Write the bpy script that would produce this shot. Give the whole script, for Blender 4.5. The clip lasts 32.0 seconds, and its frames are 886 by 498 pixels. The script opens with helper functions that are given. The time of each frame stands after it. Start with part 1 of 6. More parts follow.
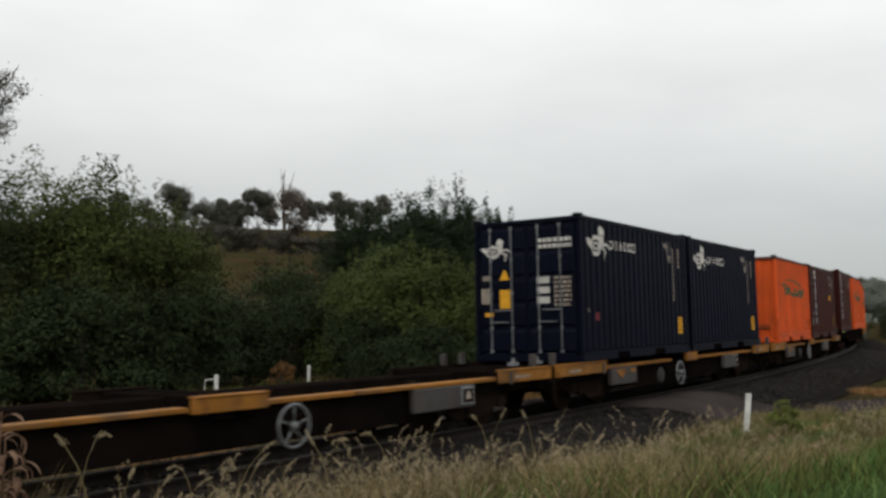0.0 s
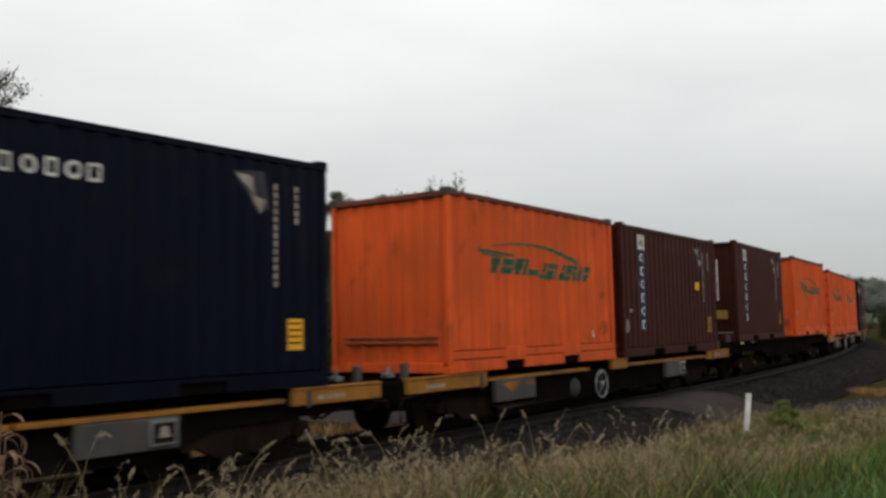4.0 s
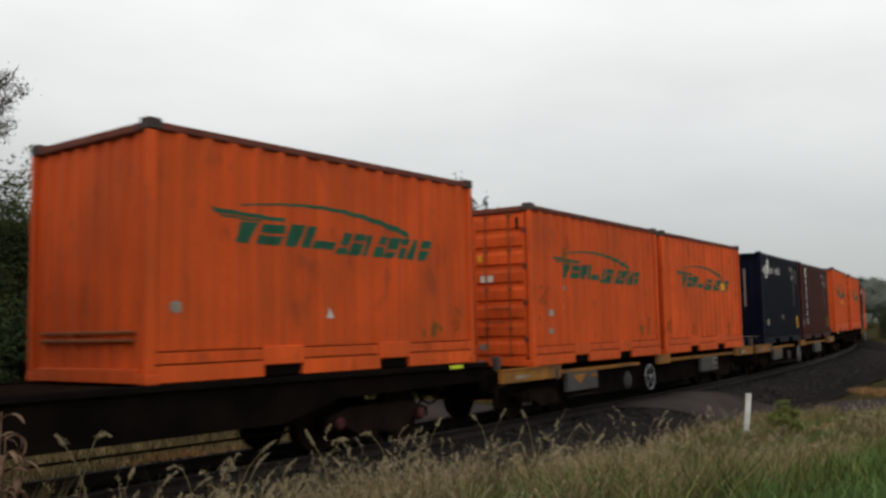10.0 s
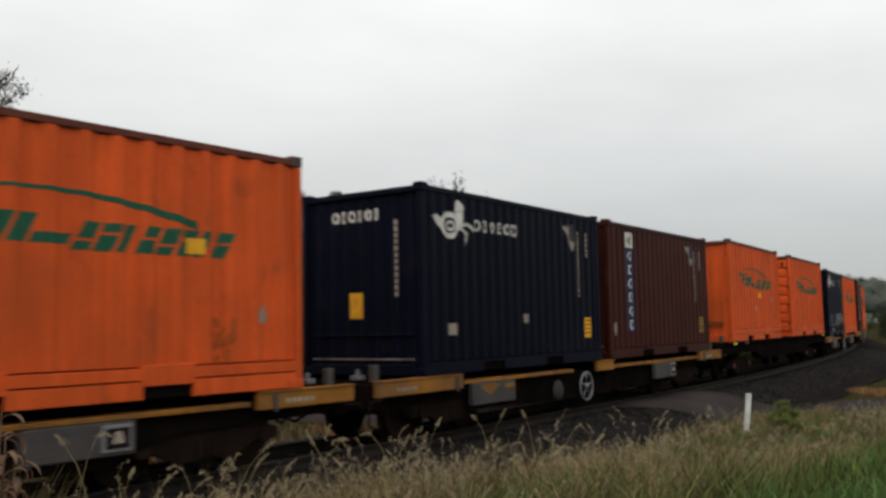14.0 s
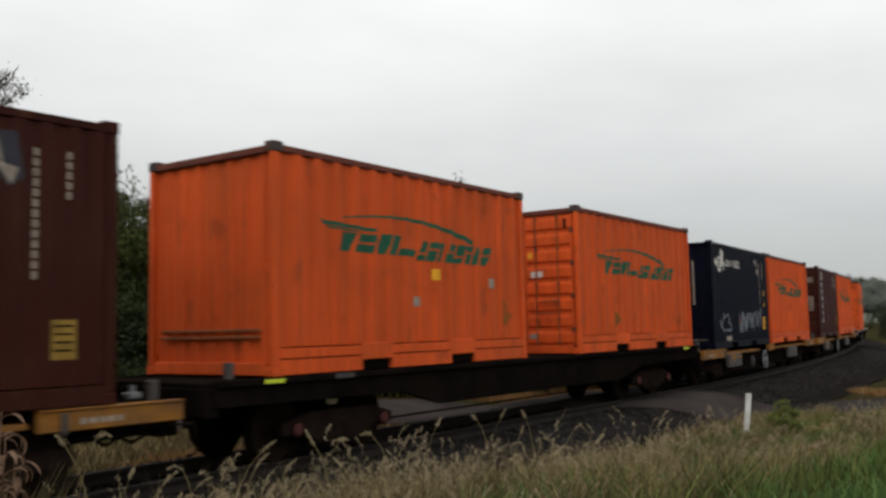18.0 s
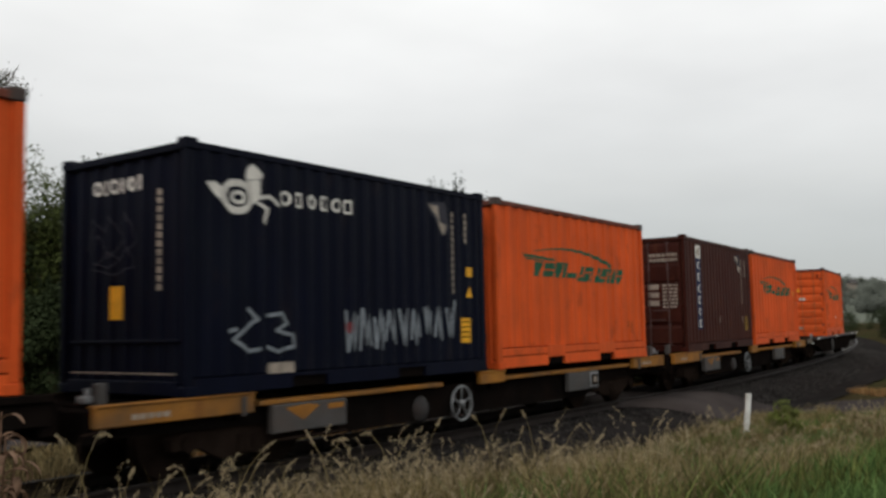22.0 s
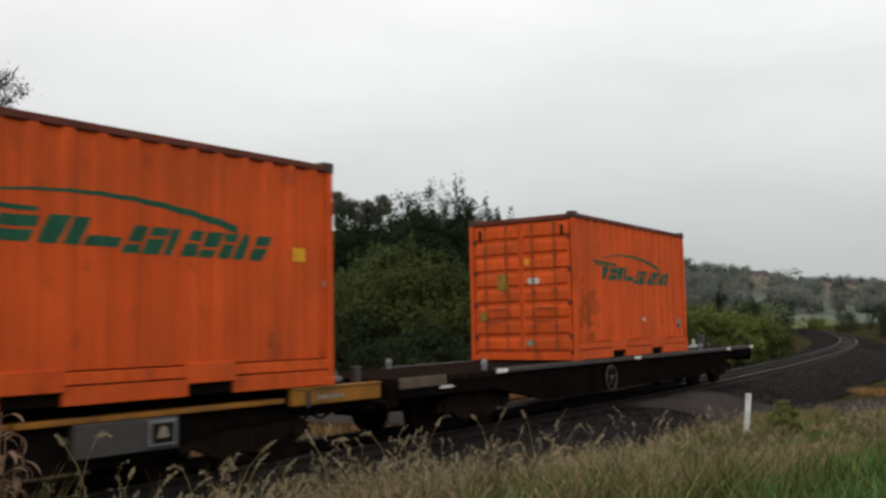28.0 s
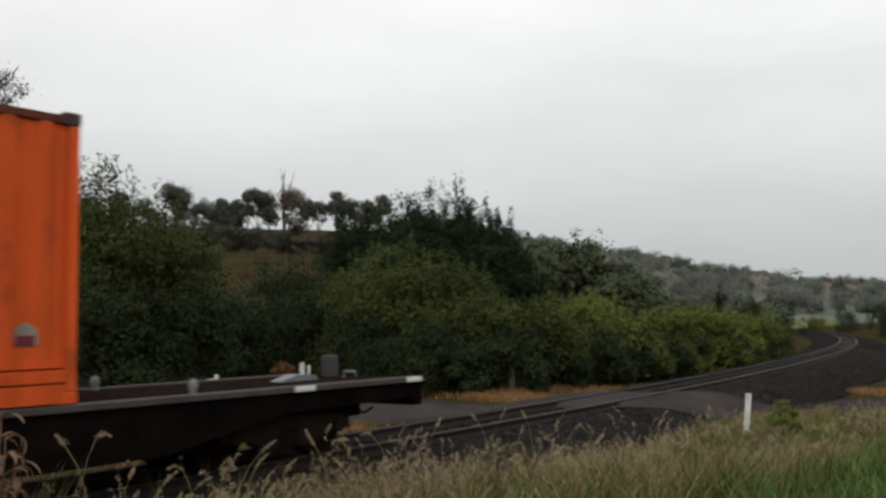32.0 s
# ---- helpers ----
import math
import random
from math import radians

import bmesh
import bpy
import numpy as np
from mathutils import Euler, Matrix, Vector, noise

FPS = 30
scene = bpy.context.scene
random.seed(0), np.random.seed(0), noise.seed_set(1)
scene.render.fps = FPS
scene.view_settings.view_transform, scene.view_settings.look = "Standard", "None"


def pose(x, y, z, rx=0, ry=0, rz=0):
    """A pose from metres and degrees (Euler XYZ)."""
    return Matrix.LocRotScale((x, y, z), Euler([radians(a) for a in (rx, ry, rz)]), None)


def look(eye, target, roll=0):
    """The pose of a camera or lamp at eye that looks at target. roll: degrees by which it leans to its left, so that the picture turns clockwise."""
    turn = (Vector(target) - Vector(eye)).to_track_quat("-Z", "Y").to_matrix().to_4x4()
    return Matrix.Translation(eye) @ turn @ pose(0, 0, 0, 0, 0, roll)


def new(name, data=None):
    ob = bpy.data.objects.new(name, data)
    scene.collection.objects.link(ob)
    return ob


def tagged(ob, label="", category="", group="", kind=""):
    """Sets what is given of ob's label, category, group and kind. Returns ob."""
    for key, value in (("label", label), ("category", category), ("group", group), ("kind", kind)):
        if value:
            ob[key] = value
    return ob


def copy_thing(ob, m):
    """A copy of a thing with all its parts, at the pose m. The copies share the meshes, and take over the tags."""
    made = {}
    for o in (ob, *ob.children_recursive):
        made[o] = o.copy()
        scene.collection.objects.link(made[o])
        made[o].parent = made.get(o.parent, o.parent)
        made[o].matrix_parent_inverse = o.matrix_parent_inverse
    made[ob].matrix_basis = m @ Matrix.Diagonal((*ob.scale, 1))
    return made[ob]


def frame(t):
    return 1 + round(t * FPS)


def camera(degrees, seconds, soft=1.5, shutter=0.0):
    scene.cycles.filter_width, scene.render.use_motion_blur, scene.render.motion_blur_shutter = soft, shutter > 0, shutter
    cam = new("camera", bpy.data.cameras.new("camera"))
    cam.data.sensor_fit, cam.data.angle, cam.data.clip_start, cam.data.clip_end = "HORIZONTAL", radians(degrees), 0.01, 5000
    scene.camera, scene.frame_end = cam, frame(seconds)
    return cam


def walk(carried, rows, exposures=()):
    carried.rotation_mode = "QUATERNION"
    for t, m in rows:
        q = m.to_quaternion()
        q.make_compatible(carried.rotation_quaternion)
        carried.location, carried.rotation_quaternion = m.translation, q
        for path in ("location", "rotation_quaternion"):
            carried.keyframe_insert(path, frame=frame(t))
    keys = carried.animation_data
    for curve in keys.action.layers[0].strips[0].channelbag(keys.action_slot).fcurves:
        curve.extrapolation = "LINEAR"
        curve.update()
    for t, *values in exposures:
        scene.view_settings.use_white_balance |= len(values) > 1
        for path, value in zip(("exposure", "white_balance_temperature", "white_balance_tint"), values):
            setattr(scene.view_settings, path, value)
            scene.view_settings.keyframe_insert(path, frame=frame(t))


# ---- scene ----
cam = camera(51.82, 32.0, soft=2.9, shutter=0.5)
EYE_Z = 1.88
walk(cam, [(0.0, pose(0, 0, EYE_Z, 94.2, 0.06, 0)), (32.0, pose(0, 0, EYE_Z, 94.2, 0.06, 0))],
     exposures=[(0.0, 0.0), (32.0, 0.0)])

# ---------------------------------------------------------------- light
world = bpy.data.worlds.new("overcast_sky")
world.use_nodes = True
scene.world = world
nt = world.node_tree
nt.nodes.clear()
w_out = nt.nodes.new("ShaderNodeOutputWorld")
w_bg = nt.nodes.new("ShaderNodeBackground")
w_sky = nt.nodes.new("ShaderNodeTexSky")
w_sky.sky_type = "NISHITA"
w_sky.sun_disc = False
w_sky.sun_elevation, w_sky.sun_rotation = radians(33), radians(192)
w_tc = nt.nodes.new("ShaderNodeTexCoord")
w_sep = nt.nodes.new("ShaderNodeSeparateXYZ")
w_ramp = nt.nodes.new("ShaderNodeValToRGB")
w_noise = nt.nodes.new("ShaderNodeTexNoise")
w_map = nt.nodes.new("ShaderNodeMapping")
w_cl = nt.nodes.new("ShaderNodeMapRange")
w_mul = nt.nodes.new("ShaderNodeMixRGB")
w_add = nt.nodes.new("ShaderNodeMixRGB")
w_mul.blend_type, w_add.blend_type = "MULTIPLY", "ADD"
w_mul.inputs[0].default_value = 1.0
w_add.inputs[0].default_value = 0.012
el = w_ramp.color_ramp.elements
el[0].position, el[0].color = 0.0, (0.36, 0.38, 0.395, 1)
el[1].position, el[1].color = 1.0, (1.12, 1.11, 1.08, 1)
for p, c in ((0.06, (0.45, 0.462, 0.465)), (0.14, (0.62, 0.618, 0.600)), (0.24, (0.80, 0.795, 0.775)), (0.34, (0.93, 0.925, 0.90)), (0.55, (1.05, 1.04, 1.01))):
    e = el.new(p)
    e.color = (*c, 1)
w_map.inputs["Scale"].default_value = (1.6, 1.6, 5.0)
w_noise.inputs["Scale"].default_value = 2.2
w_noise.inputs["Detail"].default_value = 4.0
w_noise.inputs["Roughness"].default_value = 0.45
w_cl.inputs["From Min"].default_value, w_cl.inputs["From Max"].default_value = 0.3, 0.7
w_cl.inputs["To Min"].default_value, w_cl.inputs["To Max"].default_value = 0.93, 1.07
L = nt.links.new
L(w_tc.outputs["Generated"], w_sep.inputs[0])
L(w_sep.outputs["Z"], w_ramp.inputs[0])
L(w_tc.outputs["Generated"], w_map.inputs["Vector"])
L(w_map.outputs[0], w_noise.inputs["Vector"])
L(w_noise.outputs["Fac"], w_cl.inputs["Value"])
L(w_ramp.outputs[0], w_mul.inputs[1])
L(w_cl.outputs[0], w_mul.inputs[2])
L(w_mul.outputs[0], w_add.inputs[1])
L(w_sky.outputs[0], w_add.inputs[2])
L(w_add.outputs[0], w_bg.inputs["Color"])
L(w_bg.outputs[0], w_out.inputs["Surface"])
w_bg.inputs["Strength"].default_value = 1.0

sun = new("sun", bpy.data.lights.new("sun", "SUN"))
sun.data.energy, sun.data.angle, sun.data.color = 0.55, radians(45), (1.0, 0.97, 0.93)
sun.matrix_basis = look((0, 0, 30), (10, 46, 0))


# ---------------------------------------------------------------- materials
def material(name, color, rough=0.7, metal=0.0, vary=0.25, scale=2.0, fine=40.0, bump=0.15, dirt=None, dirt_amount=0.0,
             streak=0.0, rust=None, rust_amount=0.0, rnd=0.12, island=0.0, spec=0.2, coat_bump=0.02):
    """Paint, soil, wood or leaf: base colour with coarse and fine variation, vertical streaks, patches of dirt or rust, fine relief."""
    m = bpy.data.materials.new(name)
    m.use_nodes = True
    t = m.node_tree
    b = t.nodes["Principled BSDF"]
    b.inputs["Roughness"].default_value = rough
    b.inputs["Metallic"].default_value = metal
    b.inputs["Specular IOR Level"].default_value = spec
    tc = t.nodes.new("ShaderNodeTexCoord")
    oi = t.nodes.new("ShaderNodeObjectInfo")
    off = t.nodes.new("ShaderNodeVectorMath")
    off.operation = "MULTIPLY_ADD"
    off.inputs[1].default_value = (1, 1, 1)
    sc = t.nodes.new("ShaderNodeVectorMath")
    sc.operation = "SCALE"
    sc.inputs[0].default_value = (37.0, 17.0, 23.0)
    t.links.new(oi.outputs["Random"], sc.inputs["Scale"])
    t.links.new(tc.outputs["Object"], off.inputs[0])
    t.links.new(sc.outputs[0], off.inputs[2])

    def tex(s, detail, mapping=None):
        n = t.nodes.new("ShaderNodeTexNoise")
        n.inputs["Scale"].default_value, n.inputs["Detail"].default_value = s, detail
        if mapping:
            mp = t.nodes.new("ShaderNodeMapping")
            mp.inputs["Scale"].default_value = mapping
            t.links.new(off.outputs[0], mp.inputs["Vector"])
            t.links.new(mp.outputs[0], n.inputs["Vector"])
        else:
            t.links.new(off.outputs[0], n.inputs["Vector"])
        return n

    def spread(src, lo, hi, a, z):
        r = t.nodes.new("ShaderNodeMapRange")
        for k, v in (("From Min", lo), ("From Max", hi), ("To Min", a), ("To Max", z)):
            r.inputs[k].default_value = v
        t.links.new(src, r.inputs["Value"])
        return r.outputs[0]

    def mixed(kind, fac, a, c):
        n = t.nodes.new("ShaderNodeMixRGB")
        n.blend_type = kind
        for s, v in zip(n.inputs, (fac, a, c)):
            if hasattr(v, "is_linked"):
                t.links.new(v, s)
            elif isinstance(v, tuple):
                s.default_value = (*v[:3], 1)
            else:
                s.default_value = v
        return n.outputs[0]

    coarse, grain = tex(scale, 5), tex(fine, 3)
    col = mixed("MULTIPLY", 1.0, (*color, 1), spread(coarse.outputs["Fac"], 0.25, 0.75, 1 - vary, 1 + vary))
    col = mixed("MULTIPLY", 1.0, col, spread(grain.outputs["Fac"], 0.25, 0.75, 1 - vary * 0.6, 1 + vary * 0.6))
    if rnd:
        col = mixed("MULTIPLY", 1.0, col, spread(oi.outputs["Random"], 0, 1, 1 - rnd, 1 + rnd))
    if island:
        ge = t.nodes.new("ShaderNodeNewGeometry")
        col = mixed("MULTIPLY", 1.0, col, spread(ge.outputs["Random Per Island"], 0, 1, 1 - island, 1 + island))
    if streak:
        st = tex(1.0, 4, (9.0, 9.0, 0.35))
        col = mixed("MULTIPLY", 1.0, col, spread(st.outputs["Fac"], 0.35, 0.7, 1 + streak * 0.4, 1 - streak))
    if dirt:
        d = tex(scale * 0.7, 6)
        col = mixed("MIX", spread(d.outputs["Fac"], 0.46, 0.72, 0.0, dirt_amount), col, dirt)
    if rust:
        d = tex(3.4, 8, (1.0, 1.0, 0.55))
        col = mixed("MIX", spread(d.outputs["Fac"], 0.60, 0.70, 0.0, rust_amount), col, rust)
    t.links.new(col, b.inputs["Base Color"])
    if bump:
        bp = t.nodes.new("ShaderNodeBump")
        bp.inputs["Strength"].default_value, bp.inputs["Distance"].default_value = bump, coat_bump
        t.links.new(grain.outputs["Fac"], bp.inputs["Height"])
        t.links.new(bp.outputs[0], b.inputs["Normal"])
    return m


RUST = (0.10, 0.035, 0.015)
ORANGE = material("orange_paint", (0.63, 0.089, 0.0148), 0.68, vary=0.12, scale=1.2, fine=25, bump=0.05, streak=0.18, dirt=(0.36, 0.070, 0.016), dirt_amount=0.5, rust=RUST, rust_amount=0.35, rnd=0.10, spec=0.15)
ORANGE_DIRTY = material("stained_orange_paint", (0.24, 0.068, 0.018), 0.7, vary=0.2, scale=2.5, bump=0.06, streak=0.3, rust=RUST, rust_amount=0.9, rnd=0.1, spec=0.3)
TOPRAIL = material("rusty_red_brown_rail", (0.12, 0.035, 0.022), 0.75, vary=0.3, scale=3, bump=0.1, rust=RUST, rust_amount=0.8)
CASTING = material("dark_steel_casting", (0.06, 0.045, 0.04), 0.7, vary=0.3, scale=6, bump=0.15, rust=RUST, rust_amount=0.6)
MAROON = material("maroon_paint", (0.038, 0.0086, 0.0052), 0.55, vary=0.12, scale=1.1, fine=25, bump=0.05, streak=0.2, dirt=(0.055, 0.022, 0.015), dirt_amount=0.35, rust=RUST, rust_amount=0.35, rnd=0.15, spec=0.08)
NAVY = material("navy_blue_paint", (0.0014, 0.0025, 0.0095), 0.55, vary=0.14, scale=1.1, fine=25, bump=0.05, streak=0.2, dirt=(0.006, 0.008, 0.014), dirt_amount=0.4, rust=(0.03, 0.02, 0.018), rust_amount=0.15, rnd=0.15, spec=0.07)
GREEN_MARK = material("dark_green_marking", (0.012, 0.085, 0.045), 0.6, vary=0.15, scale=3, bump=0.03, streak=0.15, rnd=0.05)
WHITE_MARK = material("white_marking", (0.62, 0.60, 0.55), 0.6, vary=0.15, scale=4, bump=0.03, streak=0.2, rnd=0.1)
FADED_MARK = material("faded_white_marking", (0.29, 0.245, 0.20), 0.7, vary=0.3, scale=6, bump=0.03, streak=0.3, rnd=0.1)
SLATE_MARK = material("faded_slate_marking", (0.035, 0.035, 0.045), 0.7, vary=0.2, scale=6, bump=0.03, rnd=0.05)
BLUE_MARK = material("blue_marking", (0.011, 0.018, 0.058), 0.6, vary=0.15, scale=4, bump=0.03, rnd=0.05)
RED_MARK = material("red_marking", (0.14, 0.025, 0.03), 0.6, vary=0.2, scale=6, bump=0.03, rnd=0.05)
YELLOW_MARK = material("yellow_sticker", (0.72, 0.36, 0.02), 0.6, vary=0.15, scale=8, bump=0.03, rnd=0.05)
DULL_MARK = material("dull_olive_sticker", (0.26, 0.16, 0.03), 0.7, vary=0.3, scale=9, bump=0.03, rnd=0.1)
SPRAY = material("grey_spray_paint", (0.17, 0.19, 0.21), 0.6, vary=0.3, scale=8, bump=0.03, rnd=0.05)
GALV = material("galvanised_steel", (0.19, 0.195, 0.20), 0.55, 0.4, vary=0.25, scale=5, bump=0.06)
WAGON_YELLOW = material("weathered_yellow_paint", (0.27, 0.112, 0.016), 0.7, vary=0.25, scale=2.2, bump=0.06, dirt=(0.10, 0.06, 0.03), dirt_amount=0.85, rust=RUST, rust_amount=0.6)
BLACK_STEEL = material("black_wagon_steel", (0.0065, 0.0052, 0.0046), 0.85, vary=0.35, scale=2.5, bump=0.12, dirt=(0.014, 0.009, 0.007), dirt_amount=0.5, spec=0.0)
BROWN_STEEL = material("brown_dusty_steel", (0.016, 0.011, 0.0085), 0.85, vary=0.35, scale=2.5, bump=0.12, spec=0.0)
GREY_STEEL = material("grey_painted_steel", (0.055, 0.052, 0.050), 0.6, vary=0.25, scale=3, bump=0.06, dirt=(0.07, 0.05, 0.04), dirt_amount=0.6)
RESERVOIR = material("dusty_grey_tank_paint", (0.040, 0.037, 0.037), 0.7, vary=0.25, scale=5, bump=0.06, dirt=(0.03, 0.02, 0.016), dirt_amount=0.6)
DULL_BAR = material("maroon_painted_bar", (0.085, 0.050, 0.046), 0.6, vary=0.25, scale=6, bump=0.05)
BROWN_PLATE = material("worn_brown_plate", (0.10, 0.075, 0.055), 0.8, vary=0.3, scale=4, bump=0.1, rust=RUST, rust_amount=0.5)
DECK = material("grey_worn_deck_edge", (0.060, 0.050, 0.047), 0.65, vary=0.3, scale=3, bump=0.1)
BEARING_RED = material("dull_red_bearing_cap", (0.075, 0.018, 0.016), 0.6, vary=0.3, scale=9, bump=0.1)
REFLECT = material("yellow_green_reflector", (0.62, 0.72, 0.05), 0.35, vary=0.05, bump=0.0)
RAIL_STEEL = material("rail_steel", (0.026, 0.021, 0.019), 0.7, 0.15, vary=0.25, scale=3, bump=0.05, spec=0.08)
RAIL_HEAD = material("polished_rail_head", (0.040, 0.037, 0.035), 0.55, 0.5, vary=0.15, scale=4, bump=0.03)
STAIN = material("brown_stain_on_orange", (0.35, 0.068, 0.016), 0.75, vary=0.3, scale=6, bump=0.05, rnd=0.1, spec=0.1)
OLIVE_STAIN = material("olive_brown_stain", (0.20, 0.085, 0.018), 0.75, vary=0.3, scale=6, bump=0.05, rnd=0.1, spec=0.1)
BALLAST = material("dark_ballast", (0.021, 0.019, 0.018), 0.95, vary=0.5, scale=1.2, fine=22, bump=1.0, coat_bump=0.05, rnd=0.0, spec=0.0)
STONE = material("ballast_stone", (0.030, 0.027, 0.025), 0.95, vary=0.3, scale=8, bump=0.3, island=0.5, rnd=0.0, spec=0.03)
ROAD = material("brown_gravel_road", (0.050, 0.043, 0.041), 0.95, vary=0.35, scale=0.7, fine=30, bump=0.7, coat_bump=0.03, dirt=(0.072, 0.058, 0.051), dirt_amount=0.5, rnd=0.0, spec=0.0)
SLEEPER = material("dark_timber_sleeper", (0.034, 0.029, 0.026), 0.9, vary=0.4, scale=4, bump=0.4)
POST_WHITE = material("white_painted_post", (0.66, 0.66, 0.62), 0.6, vary=0.15, scale=6, bump=0.1, dirt=(0.25, 0.24, 0.18), dirt_amount=0.5)
BARK = material("grey_brown_bark", (0.10, 0.082, 0.066), 0.9, vary=0.35, scale=3, bump=0.5)


def leafy(name, color, island=0.13, vary=0.30, scale=0.6, through_light=0.2):
    m = material(name, color, 0.7, vary=vary, scale=scale, fine=6, bump=0.0, island=island, rnd=0.1, spec=0.05)
    t = m.node_tree                                   # leaves let some light through
    base = t.nodes["Principled BSDF"]
    tr, mx = t.nodes.new("ShaderNodeBsdfTranslucent"), t.nodes.new("ShaderNodeMixShader")
    mx.inputs[0].default_value = through_light
    t.links.new(base.inputs["Base Color"].links[0].from_socket, tr.inputs["Color"])
    t.links.new(base.outputs[0], mx.inputs[1])
    t.links.new(tr.outputs[0], mx.inputs[2])
    t.links.new(mx.outputs[0], t.nodes["Material Output"].inputs["Surface"])
    return m


LEAF_DARK = leafy("dark_green_foliage", (0.029, 0.040, 0.017), 0.13, 0.35)
LEAF_MID = leafy("mid_green_foliage", (0.058, 0.073, 0.022), 0.13, 0.45, 0.7)
LEAF_LIGHT = leafy("yellow_green_foliage", (0.112, 0.130, 0.032), 0.14, 0.5, 0.7)
LEAF_PINE = leafy("blackish_green_foliage", (0.023, 0.034, 0.016))
LEAF_GUM = leafy("grey_green_gum_foliage", (0.110, 0.110, 0.090))
LEAF_SCRUB = leafy("dark_scrub_foliage", (0.072, 0.068, 0.052))
LEAF_BROWN = leafy("brownish_grey_gum_foliage", (0.125, 0.102, 0.082))
LEAF_RED = leafy("rust_brown_foliage", (0.16, 0.085, 0.035))
# distance haze painted into the leaf colour: greyer here, far paler below
LEAF_MID_HAZE = leafy("distant_grey_green_foliage", (0.066, 0.080, 0.042), 0.12, vary=0.35, scale=0.15)
LEAF_FAR_HAZE = leafy("very_distant_grey_green_foliage", (0.172, 0.186, 0.158), 0.04, vary=0.2, scale=0.03, through_light=0.5)
GRASS_DRY = leafy("dry_beige_grass", (0.205, 0.162, 0.080), 0.7, 0.35, 0.5)
GRASS_MIX = leafy("olive_grass", (0.105, 0.122, 0.036), 0.65, 0.4, 0.5)
GRASS_GREEN = leafy("fresh_green_grass", (0.100, 0.165, 0.050), 0.6, 0.3, 0.5)
GRASS_RUST = leafy("rusty_orange_dead_grass", (0.29, 0.170, 0.072), 0.4, 0.35, 0.5)
MEADOW = material("pale_green_meadow", (0.12, 0.14, 0.065), 0.95, vary=0.3, scale=0.04, fine=1, bump=0.2, dirt=(0.14, 0.13, 0.08), dirt_amount=0.6, rnd=0.0, spec=0.0)
WILTED = leafy("wilted_pinkish_brown_leaf", (0.18, 0.112, 0.075), 0.2, 0.35, 6.0)
SEED = leafy("grass_seed_head", (0.37, 0.30, 0.19), 0.3, 0.3, 2.0)


def ground_material():
    """Soil and short turf: green near, dry brown further off, in large soft patches."""
    m = material("rough_pasture", (0.042, 0.030, 0.016), 0.95, vary=0.35, scale=0.25, fine=9, bump=0.6, coat_bump=0.05, dirt=(0.028, 0.040, 0.015), dirt_amount=0.9, rnd=0.0, spec=0.0)
    t = m.node_tree                                      # haze put into the colour: paler pasture on the far hills
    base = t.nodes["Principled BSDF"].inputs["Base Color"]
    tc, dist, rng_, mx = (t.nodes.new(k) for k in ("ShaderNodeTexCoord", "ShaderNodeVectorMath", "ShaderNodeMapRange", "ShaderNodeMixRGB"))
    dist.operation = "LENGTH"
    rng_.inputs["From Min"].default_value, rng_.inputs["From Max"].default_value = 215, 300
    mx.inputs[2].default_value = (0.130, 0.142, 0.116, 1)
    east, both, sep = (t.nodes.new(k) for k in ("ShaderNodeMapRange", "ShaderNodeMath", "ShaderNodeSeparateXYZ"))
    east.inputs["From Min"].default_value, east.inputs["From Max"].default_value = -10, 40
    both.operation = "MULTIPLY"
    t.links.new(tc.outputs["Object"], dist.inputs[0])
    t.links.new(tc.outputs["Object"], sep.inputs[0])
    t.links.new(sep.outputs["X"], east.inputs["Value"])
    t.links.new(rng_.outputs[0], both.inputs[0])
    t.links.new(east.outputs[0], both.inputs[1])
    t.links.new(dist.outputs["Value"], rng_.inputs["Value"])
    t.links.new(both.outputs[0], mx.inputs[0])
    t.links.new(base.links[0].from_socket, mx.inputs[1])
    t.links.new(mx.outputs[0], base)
    return m


PASTURE = ground_material()


